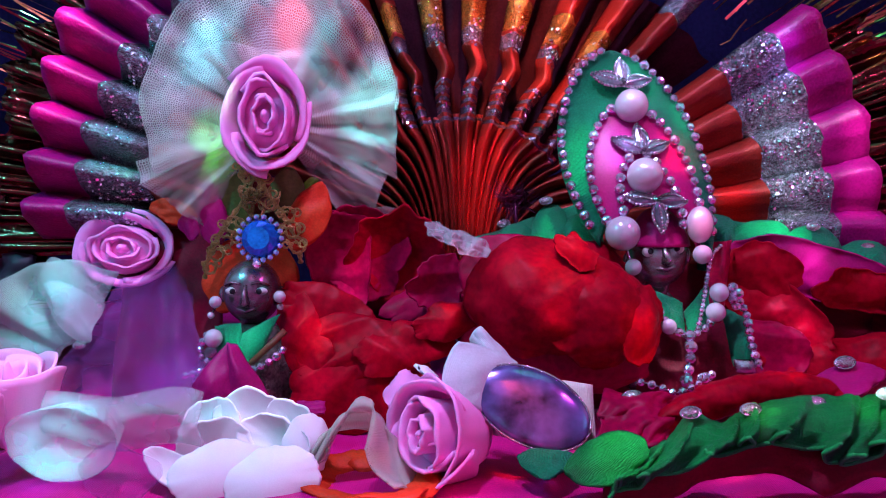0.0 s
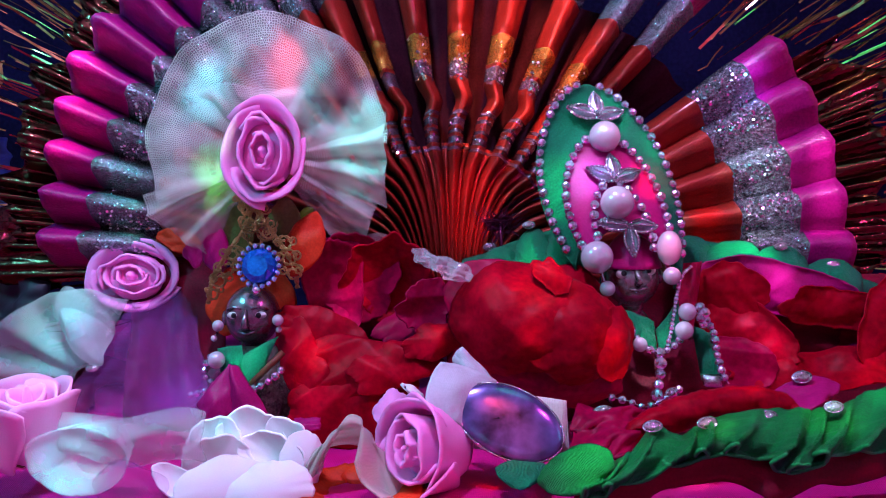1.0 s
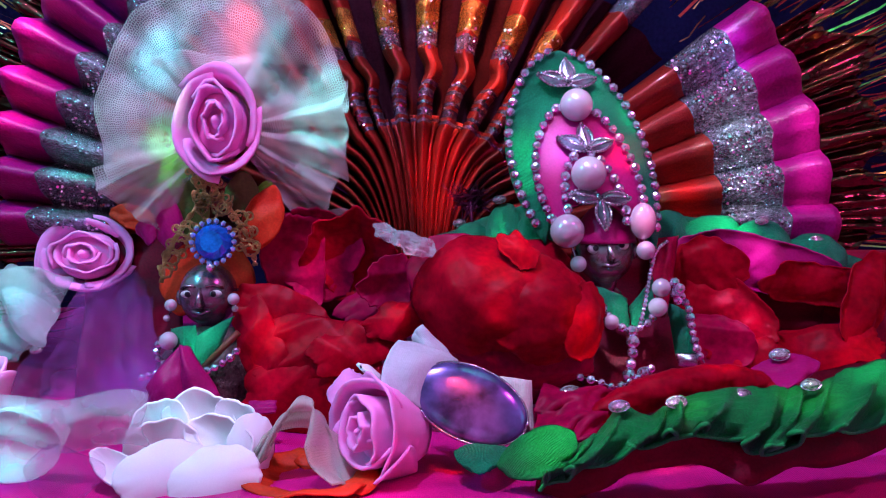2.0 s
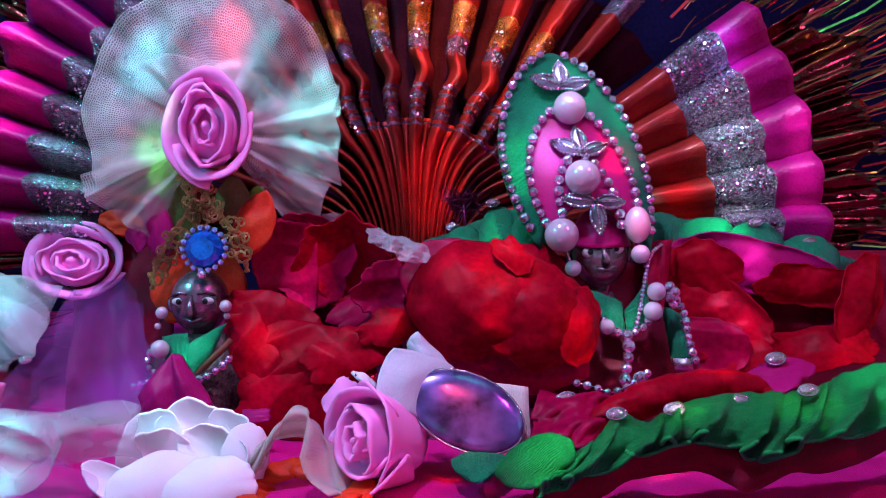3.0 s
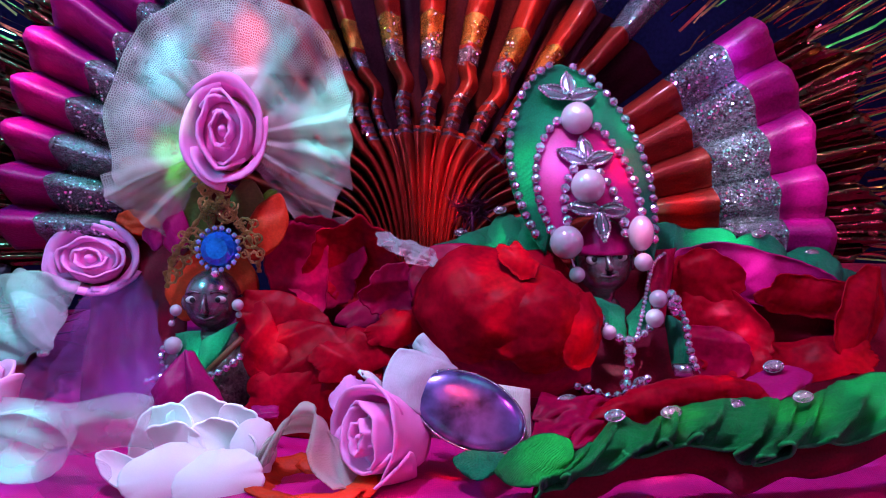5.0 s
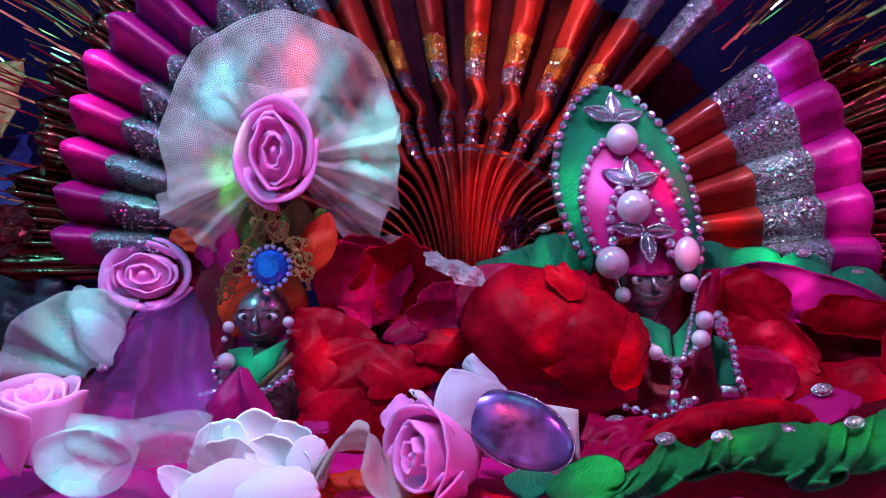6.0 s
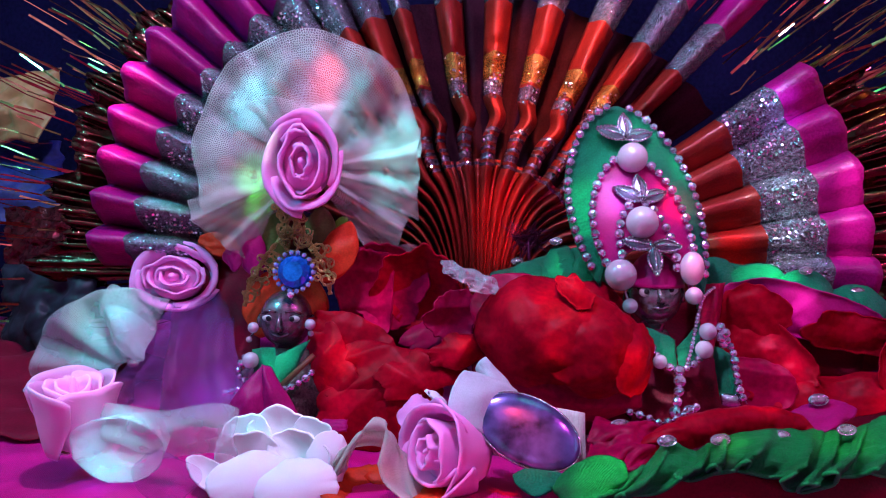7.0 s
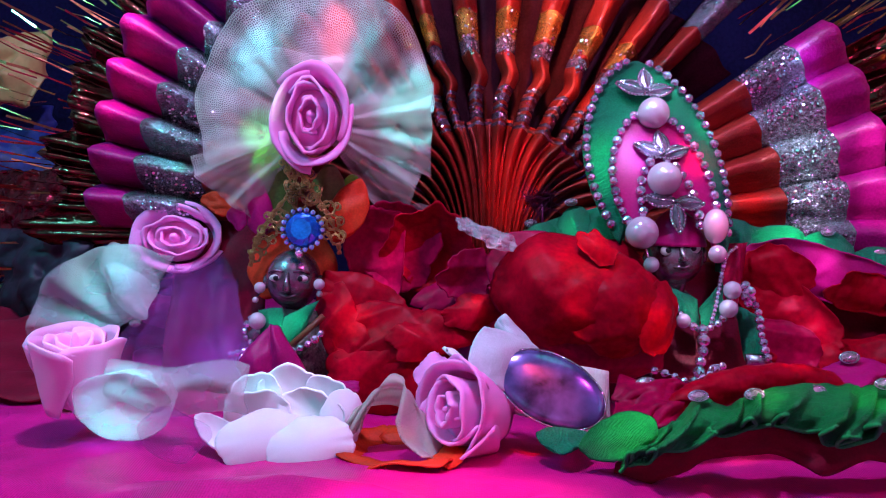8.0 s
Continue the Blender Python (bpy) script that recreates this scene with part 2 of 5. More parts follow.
TAN = mat("tan_wrap", (0.45, 0.26, 0.10), 0.35, vary=0.3, grain=120, bump=0.4, stain=25)
BURGUNDY_FUR = mat("dark_tinsel", (0.10, 0.01, 0.05), 0.3, metal=0.6, vary=0.4)
GAP_SHADE = mat("fold_gap_shade", (0.03, 0.008, 0.014), 0.8, spec=0.03, vary=0.4)
FLAKE = mat("sequin", (0.85, 0.84, 0.88), 0.14, metal=1.0, vary=0.2, bump=0)
ICE = mat("ice_blue_bead", (0.30, 0.62, 1.0), 0.12, metal=0.7, vary=0.2, bump=0, each=0.3)
DULL_SILVER = mat("dull_silver", (0.42, 0.44, 0.50), 0.3, metal=1.0, vary=0.4)
BODICE = mat("dark_brocade", (0.10, 0.10, 0.08), 0.3, metal=0.6, vary=0.7, grain=900, bump=0.9, depth=0.001, stain=300)
FOIL = mat("dark_gold_foil", (0.14, 0.055, 0.035), 0.16, metal=1.0, vary=0.4, grain=250, bump=0.5, depth=0.0015, stain=90)
RED_FOIL = mat("dark_red_foil", (0.16, 0.02, 0.03), 0.2, metal=0.9, vary=0.5, grain=300, bump=0.8, depth=0.002)
BLUE_CLOTH = mat("blue_cloth", (0.01, 0.02, 0.16), 0.6, vary=0.4, grain=300, bump=0.2)
BLACK = mat("black_cloth", (0.016, 0.016, 0.028), 0.5, vary=0.4, grain=300, bump=0.3)
NET = tulle("cream_tulle", (0.74, 0.75, 0.66), 0.30, cell=0.0011, hole=0.22, soft=0.15, cloud=(0.5, 1.55))
NET_LILAC = tulle("lilac_tulle", (0.42, 0.07, 0.45), 0.13, cell=0.0006, soft=0.05)
ORGANZA = tulle("white_organza", (0.74, 0.80, 0.80), 0.27, cell=0.0006, soft=0.06)
GAUZE = tulle("cream_gauze", (0.72, 0.70, 0.60), 0.55, cell=0.0006, soft=0.15)


# ---- shapes ----
def sheet(bm, nu, nv, f, thick=0.0005, closed=False, pick=None):
    """A cloth of some thickness through f(u, v), u and v from 0 to 1, with lengths as UV."""
    P = np.array([[f(i / nu, j / nv) for j in range(nv + 1)] for i in range(nu + (0 if closed else 1))], float)
    n_u = len(P)
    if closed:
        du = np.roll(P, -1, 0) - np.roll(P, 1, 0)
    else:
        du = np.gradient(P, axis=0)
    N = np.cross(du, np.gradient(P, axis=1))
    N /= np.maximum(np.linalg.norm(N, axis=2, keepdims=True), 1e-12)
    lu = np.linalg.norm(np.diff(P, axis=0), axis=2).max(axis=1)
    su = np.concatenate([[0], np.cumsum(lu), [np.sum(lu) + (lu[-1] if len(lu) else 0)]])
    lv = np.linalg.norm(np.diff(P, axis=1), axis=2).max(axis=0)
    sv = np.concatenate([[0], np.cumsum(lv)])
    uv = bm.loops.layers.uv.verify()
    grid = [[[bm.verts.new(P[i, j] + s * thick / 2 * N[i, j]) for j in range(nv + 1)] for i in range(n_u)] for s in (1, -1)]

    def face(vs, uvs, k=0):
        try:
            q = bm.faces.new(vs)
        except ValueError:
            return
        q.material_index = k
        q.smooth = True
        for l, c in zip(q.loops, uvs):
            l[uv].uv = c

    span = n_u if closed else n_u - 1
    for i in range(span):
        k = (i + 1) % n_u
        for j in range(nv):
            m = pick((i + 0.5) / nu, (j + 0.5) / nv) if pick else 0
            cs = [(su[i], sv[j]), (su[i + 1], sv[j]), (su[i + 1], sv[j + 1]), (su[i], sv[j + 1])]
            a, b = grid
            face([a[i][j], a[k][j], a[k][j + 1], a[i][j + 1]], cs, m)
            face([b[i][j + 1], b[k][j + 1], b[k][j], b[i][j]], cs[::-1], m)
        for j, flip in ((0, 1), (nv, 0)):
            a, b = grid
            vs = [a[i][j], a[k][j], b[k][j], b[i][j]]
            face(vs[::-1] if flip == 0 else vs[::-1][::-1], [(su[i], sv[j])] * 4, pick((i + 0.5) / nu, j / nv) if pick else 0)
    if not closed:
        for i in (0, n_u - 1):
            for j in range(nv):
                a, b = grid
                face([a[i][j], a[i][j + 1], b[i][j + 1], b[i][j]], [(su[i], sv[j])] * 4, pick(i / nu, (j + 0.5) / nv) if pick else 0)
    return bm


def tube(bm, pts, radius, seg=8, k=0):
    """A round rod along points; radius is a number or a function of the share of the way."""
    pts = [Vector(p) for p in pts]
    rings = []
    side = Vector((0.3, 0.5, 0.81))
    for i, p in enumerate(pts):
        d = (pts[min(i + 1, len(pts) - 1)] - pts[max(i - 1, 0)]).normalized()
        a = d.cross(side)
        if a.length < 1e-4:
            a = d.cross(Vector((1, 0, 0)))
        a.normalize()
        b = d.cross(a)
        r = radius(i / (len(pts) - 1)) if callable(radius) else radius
        rings.append([bm.verts.new(p + r * (math.cos(2 * math.pi * s / seg) * a + math.sin(2 * math.pi * s / seg) * b)) for s in range(seg)])
    for r0, r1 in zip(rings, rings[1:]):
        for s in range(seg):
            q = bm.faces.new([r0[s], r0[(s + 1) % seg], r1[(s + 1) % seg], r1[s]])
            q.smooth, q.material_index = True, k
    for ring in (rings[0][::-1], rings[-1]):
        q = bm.faces.new(ring)
        q.material_index = k
    return bm


def ball(bm, c, r, seg=14, k=0, turn=None):
    r = (r, r, r) if isinstance(r, (int, float)) else r
    m = Matrix.Translation(c) @ (turn.to_4x4() if turn else Matrix()) @ Matrix.Diagonal((*r, 1))
    made = bmesh.ops.create_uvsphere(bm, u_segments=seg, v_segments=max(6, seg * 2 // 3), radius=1, matrix=m)
    for v in made["verts"]:
        for q in v.link_faces:
            q.smooth, q.material_index = True, k
    return bm


def curve(pts, n):
    """n + 1 points on a smooth line through pts."""
    pts = [Vector(p) for p in pts]
    out = []
    for i in range(n + 1):
        s = i / n * (len(pts) - 1)
        k = min(int(s), len(pts) - 2)
        w = s - k
        p0, p1, p2, p3 = pts[max(k - 1, 0)], pts[k], pts[k + 1], pts[min(k + 2, len(pts) - 1)]
        out.append(0.5 * (2 * p1 + (p2 - p0) * w + (2 * p0 - 5 * p1 + 4 * p2 - p3) * w * w + (3 * p1 - p0 - 3 * p2 + p3) * w ** 3))
    return out


def wob(x, y, z=0.0, scale=1.0, seed=0.0):
    return noise.noise(Vector((x * scale + seed * 7.3, y * scale - seed * 3.1, z * scale + seed)))


def orient(p, axis, spin=0.0):
    return Matrix.Translation(p) @ Vector(axis).to_track_quat("Z", "Y").to_matrix().to_4x4() @ Matrix.Rotation(radians(spin), 4, "Z")


def mesh_of(name, bm, mats, fix=True):
    if fix:
        bmesh.ops.recalc_face_normals(bm, faces=bm.faces[:])
    me = bpy.data.meshes.new(name)
    bm.to_mesh(me)
    bm.free()
    for m in mats if isinstance(mats, (list, tuple)) else [mats]:
        me.materials.append(m)
    return me


def part(name, bm, material, parent, label=""):
    """Links a bmesh, or a mesh, as one mesh object under a thing or a part."""
    ob = new(name, bm if isinstance(bm, bpy.types.Mesh) else mesh_of(name, bm, material))
    ob.parent = parent
    return tagged(ob, label)


def root(name, m, label, category, group="", kind=""):
    ob = new(name)
    ob.empty_display_size = 0.01
    ob.matrix_world = m if isinstance(m, Matrix) else Matrix.Translation(m)
    return tagged(ob, label, category, group, kind)


def thing(name, bm, material, label, category, group="", kind=""):
    """One mesh as a thing, with its origin at its base."""
    vs = np.array([v.co[:] for v in bm.verts])
    base = Vector((vs[:, 0].mean(), vs[:, 1].mean(), vs[:, 2].min()))
    for v in bm.verts:
        v.co -= base
    ob = new(name, mesh_of(name, bm, material))
    ob.location = base
    return tagged(ob, label, category, group, kind)


def cloth(name, nu, nv, f, material, label, category, thick=0.0006, group="", kind=""):
    return thing(name, sheet(bmesh.new(), nu, nv, f, thick), material, label, category, group, kind)


# ---- the setting: cloth-covered altar, dark back wall, added bounce walls ----
def floor_height(x, y):
    fold = (0.0036 + 0.004 * max(0.0, min(1.0, (0.2 - y) / 0.03))) * wob(x, y * 1.5, 0, 26, 1) + 0.0016 * wob(x, y * 2.2, 0, 70, 2)
    front = 0.0065 * math.exp(-((y - 0.168) / 0.024) ** 2) * (0.4 + 1.1 * wob(x, y * 0.6, 0, 24, 3) + 0.5 * abs(wob(x, y, 0, 60, 9)))
    edge = 0.028 * max(0.0, min(1.0, (-0.16 - x) / 0.12)) * math.exp(-((y - 0.34) / 0.09) ** 2)
    flank = 0.010 * max(0.0, min(1.0, (-0.09 - x) / 0.05)) * abs(wob(x, y, 0, 16, 6))
    return fold + front + edge + flank


bm = sheet(bmesh.new(), 150, 130, lambda u, v: ((u - 0.5) * 1.2, -0.6 + 1.2 * v, floor_height((u - 0.5) * 1.2, -0.6 + 1.2 * v)), 0.002)
floor = new("floor", mesh_of("floor", bm, MAGENTA))
tagged(floor, "magenta satin cloth spread in soft folds over the altar", "altar cloth", kind="structure")
# all but the north wall are unseen, added pale for reflections and fill
for name, centre, half in (("wall_north", (0, 0.61, 0.35), (0.62, 0.01, 0.4)), ("unseen_wall_south", (0, -0.62, 0.35), (0.62, 0.01, 0.4)),
                           ("unseen_wall_west", (-0.61, 0, 0.35), (0.01, 0.6, 0.4)), ("unseen_wall_east", (0.61, 0, 0.35), (0.01, 0.6, 0.4)),
                           ("ceiling", (0, 0, 0.76), (0.62, 0.63, 0.01))):
    bm = bmesh.new()
    bmesh.ops.create_cube(bm, size=2, matrix=Matrix.Translation(centre) @ Matrix.Diagonal((*half, 1)))
    tagged(new(name, mesh_of(name, bm, NAVY if name == "wall_north" else BOUNCE_WALL)), "plain %s of the shrine alcove in coloured light" % ("ceiling" if name == "ceiling" else "wall"), "ceiling" if name == "ceiling" else "wall", kind="structure")

# ---- the pleated fan behind the figures ----
FC = Vector((0.008, 0.345, 0.064))


def fan_point(r, a, out):
    """A point of the fan: radius, angle in degrees and how far it stands out to the front."""
    x, z = r * math.cos(radians(a)), r * math.sin(radians(a))
    return Vector((x, -0.6 * x * x - out, z))


def pleat_line(a, r):
    """The way of a pleat: gathered upright in a bundle at the base, bent, then straight out."""
    if r >= 0.052:
        jog = 0.0034 * math.exp(-((r - 0.076) / 0.006) ** 2) if 60 < a < 116 else 0.0
        p = fan_point(r, a, 0)
        return p + Vector((jog, 0, 0))
    s = r / 0.052
    q2, q0 = fan_point(0.052, a, 0), Vector((0.016 * math.cos(radians(a)), 0, -0.03))
    q1 = Vector((0.019 * math.cos(radians(a)), 0, 0.006 + 0.030 * abs(math.sin(radians(a)))))
    return (1 - s) ** 2 * q0 + 2 * s * (1 - s) * q1 + s * s * q2


def fold_lift(side, a):
    """How far a fold stands out: the ridge lies towards its upper side at the fan's flanks."""
    peak = 0.0 if 40 < a < 120 else math.copysign(0.5, math.cos(radians(a)))
    k = (side + 1) / (peak + 1) if side < peak else (1 - side) / (1 - peak)
    return math.sin(0.5 * math.pi * max(0.0, min(1.0, k))) ** 1.3


def fold_depth(a):
    """The folds on the left flank are the deepest."""
    return 0.0075 if a < 35 else 0.012 if a < 117 else 0.019


def pleat(bm, a, pitch, deep, share, reach, seed):
    """One fold of the fan: a ridge between two valleys."""
    def f(u, v):
        r = 0.002 + (reach * (1 + 0.006 * wob(u * 2, seed, 0, 2.0)) - 0.002) * v
        side = 2 * u - 1
        lift = fold_lift(side, a) * (min(1.0, 3 * (1 - v)) if reach < 0.1 else 1.0)
        wide = share + (0.95 - share) * max(0.0, min(1.0, (0.062 - r) / 0.03))
        p = pleat_line(a + side * wide * pitch / 2, r)
        width = min(1.0, 0.25 + r / 0.07)
        crumple = math.exp(-((r - 0.1) / 0.014) ** 2) if 40 < a < 120 else 0.0
        ruck = 0.0012 * wob(r, seed, u, 60, 7) + crumple * 0.0042 * wob(r, seed, u * 0.012, 260, 6) + 0.0009 * wob(r, seed, 0, 120, 1) + 0.0005 * wob(r, seed, u, 420, 2)
        return p + Vector((0, -deep * width * lift + ruck, 0.0012 * wob(r, seed, 0, 50, 5)))

    def pick(u, v):
        r = 0.002 + (reach - 0.002) * v
        if 0.053 < r < 0.072 and 40 < a < 120:
            return 4 if int(r / 0.0021) % 2 else 0
        if 0.086 < r < 0.092 and 40 < a < 120:
            return 4
        if 0.093 < r < 0.106 and 40 < a < 120:
            return 3
        band = 0.159 if a > 150 else 0.156
        if 0.130 < r < band:
            return 1
        if r >= band:
            return 2
        return 0

    return sheet(bm, 12, 112 if 40 < a < 120 else 56, f, 0.0005, pick=pick)


fan = root("pleated_fan", FC, "large pleated fan of orange, silver and magenta cloth", "fan")
LEFT = [176 - 6.2 * i for i in range(10)]
for i, (a, pitch, share) in enumerate([(a, 6.2, 1.04) for a in LEFT] + [(114, 9, 0.66), (107.5, 6, 0.66), (97.5, 9, 0.62), (87, 10.5, 0.56), (76, 11, 0.54), (65, 10.5, 0.54),
                                       (55.5, 9, 0.58), (47.5, 8, 0.6)] + [(31.5, 7, 1.06), (24, 8, 1.06), (16, 8, 1.06), (8.3, 7.6, 1.06), (0.8, 7.4, 1.06), (-6.5, 7.4, 1.06)]):
    reach = (0.174 if a < 35 else 0.186 - 0.010 * max(0.0, min(1.0, (a - 145) / 25))) + 0.003 * wob(i, 0, 0, 3.7)
    part("pleat", pleat(bmesh.new(), a, pitch, fold_depth(a), share, reach, i * 1.7), [FAN_ORANGE, FAN_SILVER, FAN_PINK, FAN_GOLD, FAN_SEQUIN], fan)

for i, a in enumerate((105.5, 101, 92, 82, 70.5, 60, 51.5, 43, 38, 33)):
    part("pleat", pleat(bmesh.new(), a, 4.0, 0.008, 0.7, 0.056 if a > 40 else 0.075, 50 + i), [FAN_ORANGE, FAN_SILVER, FAN_PINK, FAN_GOLD, FAN_SEQUIN], fan)
# backing sheet coloured near-black to stand in for shade between the middle folds
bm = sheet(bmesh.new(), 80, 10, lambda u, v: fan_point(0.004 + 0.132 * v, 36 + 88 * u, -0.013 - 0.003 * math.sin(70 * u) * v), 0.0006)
part("gap_sheet", bm, GAP_SHADE, fan, "near-black backing sheet, coloured for the shade between the folds")


def flakes(count, size, where, seed):
    """Loose sequins lying on the folds, each tilted its own way."""
    rnd = random.Random(seed)
    bm = bmesh.new()
    for _ in range(count):
        a, r, side = where(rnd)
        p = pleat_line(a[0] + side * a[2] * a[1] / 2, r) + Vector((0, -fold_depth(a[0]) * min(1.0, 0.25 + r / 0.07) * fold_lift(side, a[0]) - 0.0007, 0))
        d = Vector((rnd.gauss(0, 0.6), -1, rnd.gauss(0.2, 0.6))).normalized()
        t = d.cross(Vector((rnd.gauss(0, 1), 0.1, rnd.gauss(0, 1)))).normalized()
        w = d.cross(t)
        k = size * rnd.uniform(0.6, 1.3)
        bm.faces.new([bm.verts.new(p + t * (k * math.cos(q * math.pi / 3)) + w * (k * math.sin(q * math.pi / 3))) for q in range(6)])
    return bm


SIDES = [(a, 6.2, 1.04) for a in LEFT] + [(31.5, 7, 1.06), (24, 8, 1.06), (16, 8, 1.06), (8.3, 7.6, 1.06), (0.8, 7.4, 1.06)]
MIDDLE = [(114, 9, 0.66), (97.5, 9, 0.62), (87, 10.5, 0.56), (76, 11, 0.54), (65, 10.5, 0.54), (55.5, 9, 0.58), (47.5, 8, 0.6)]
ob = part("sequin_trim", flakes(2800, 0.00056, lambda r: (r.choice(SIDES), r.uniform(0.131, 0.155), max(r.uniform(-0.95, 0.95), r.uniform(-0.95, 0.95), r.uniform(-0.95, 0.95))), 3), FLAKE, fan, "tiny silver sequins on the lace bands")
tagged(ob, kind="stuff")
ob = part("sequin_trim", flakes(700, 0.0006, lambda r: (r.choice(MIDDLE), r.choice((r.uniform(0.054, 0.072), r.uniform(0.084, 0.094), r.uniform(0.084, 0.105))), r.uniform(-0.8, 0.8)), 5), FLAKE, fan, "tiny silver sequins on the orange folds")
tagged(ob, kind="stuff")

# foil fringe behind the fan
bm = bmesh.new()
rng = random.Random(4)
for i in range(620):
    a = rng.choice((rng.uniform(-14, 34), rng.uniform(140, 196), rng.uniform(-14, 62)))
    r0 = rng.uniform(0.155, 0.25)
    r1 = r0 + rng.uniform(0.012, 0.075)
    y, w, roll = rng.uniform(0.012, 0.06), rng.uniform(0.00025, 0.0007), rng.uniform(-1.2, 1.2)
    d = Vector((math.cos(radians(a)), 0, math.sin(radians(a))))
    s = Vector((-d.z, 0, d.x)) * math.cos(roll) + Vector((0, math.sin(roll), 0))
    pts = [FC + d * (r0 + (r1 - r0) * k / 3) + Vector((0, y + 0.005 * wob(i * 0.73, 0.35 * k, 0, 1.3), 0.006 * wob(i * 0.73, 0.35 * k, 4, 1.1))) for k in range(4)]
    vs = [(bm.verts.new(p - s * w), bm.verts.new(p + s * w)) for p in pts]
    for (p, q), (m, n) in zip(vs, vs[1:]):
        bm.faces.new([p, q, n, m])
thing("foil_fringe", bm, TINSEL, "thin gold foil tinsel strands fanned out behind the pleats", "tinsel", kind="stuff")


# ---- flowers ----
def rose_petal(bm, a, half, r0, r1, h, curl, dip, seed, rough=0.0, thick=0.0011, nu=14, nv=9, base=0.0, flat=0.0, spiral=0.0):
    """A petal wrapped round the flower's axis: from radius r0 at its foot to r1 at its lip, which rolls out."""
    def f(u, v):
        s = 2 * u - 1
        ang = radians(a + half * s * (0.55 + 0.45 * min(1, v * 1.6)))
        lip = max(0.0, v - 0.72) / 0.28
        r = r0 + (r1 - r0) * v ** 0.75 + curl * lip ** 1.7
        r *= (1 + spiral * s * (0.4 + 0.6 * v)) / max(0.3, math.cos(ang - radians(a))) ** (flat * v)
        z = base + h * v * (1 - dip * abs(s) ** 2.4) - curl * 0.5 * lip ** 2
        p = Vector((r * math.cos(ang), r * math.sin(ang), z))
        if rough:
            p += rough * v * Vector((wob(ang, v, seed, 1.5, 1), wob(ang, v, seed, 1.5, 2), wob(ang, v, seed, 1.5, 3)))
            p += 0.16 * rough * v * Vector((wob(ang, v, seed, 5, 4), wob(ang, v, seed, 5, 5), wob(ang, v, seed, 5, 6)))
        return p
    return sheet(bm, nu, nv, f, thick)


def foam_rose(m, size, material, label, spin=0, rings=((2, 105, 0.62, 0.29, 1.04, 0.02, 0.1), (3, 74, 0.85, 0.5, 1.0, 0.05, 0.2), (3, 80, 0.85, 0.88, 0.9, 0.12, 0.16)), depth=1.0, wide=1.0, tall=1.0, heart=True, flat=0.22, spiral=0.10, thick=0.06, soft=0.09):
    r = root("foam_rose", m @ Matrix.Diagonal((wide, tall, 1, 1)), label, "flower", "foam roses")
    if heart:
        nub = bmesh.new()
        ball(nub, (0, 0, size * depth * 0.5), (size * 0.15, size * 0.15, size * depth * 0.5), 14)
        ball(nub, (0, 0, size * depth * 0.34), (size * 0.66, size * 0.66, size * depth * 0.36), 18)
        part("heart", nub, material, r)
    k = 0
    for n, half, r0, r1, h, curl, dip in rings:
        for i in range(n):
            k += 1
            part("petal", rose_petal(bmesh.new(), spin + 360 * i / n + 77 * n + 9 * k, half, size * r0 * 0.8, size * r1, size * h * depth, size * curl, dip, k + spin, soft * size, size * thick, flat=flat if r1 < 0.8 else 0.0, spiral=spiral), material, r)
    cup = bmesh.new()
    ball(cup, (0, 0, size * 0.12), (size * 0.5, size * 0.5, size * 0.16), 16)
    part("calyx", cup, OLIVE, r, "dull green calyx")
    return r


foam_rose(orient((-0.065, 0.298, 0.1125), (0.02, -1, 0.10), 0), 0.0160, PINK, "pink foam rose in the middle of a tulle bow", 10, wide=0.96, tall=1.26,
          rings=((2, 130, 0.35, 0.25, 1.06, 0.0, 0.15), (2, 124, 0.8, 0.52, 1.02, 0.02, 0.25), (3, 88, 0.95, 0.90, 0.88, 0.14, 0.16)), thick=0.06)
foam_rose(orient((-0.129, 0.321, 0.0615), (0.02, -1, 0.22), 0), 0.0178, PINK, "pink foam rose with a tight spiral heart", 80,
          rings=((2, 130, 0.35, 0.24, 1.02, 0.0, 0.15), (2, 122, 0.7, 0.50, 0.96, 0.02, 0.2), (3, 88, 0.9, 0.88, 0.78, 0.14, 0.14)), depth=0.7, wide=1.08, tall=0.86)
foam_rose(orient((0.0055, 0.2325, 0.0120), (-0.62, -0.74, 0.24), 0), 0.0142, PINK, "pink foam rosebud, half open, beside cream ribbon", 215, depth=1.5, wide=1.0, tall=1.12,
          rings=((2, 130, 0.4, 0.22, 1.02, 0.0, 0.15), (2, 120, 0.8, 0.50, 1.0, 0.02, 0.25), (3, 92, 1.0, 0.90, 0.94, 0.10, 0.25)), thick=0.06)
foam_rose(orient((-0.1275, 0.226, 0.0115), (0.06, -0.16, 1), 0), 0.0134, PALE, "pale pink foam rose standing upright on the cloth", 20, depth=1.95,
          rings=((2, 95, 0.3, 0.4, 0.95, 0.0, 0.12), (2, 100, 0.5, 0.62, 0.95, 0.04, 0.2), (4, 64, 0.85, 0.96, 0.98, 0.04, 0.16)))


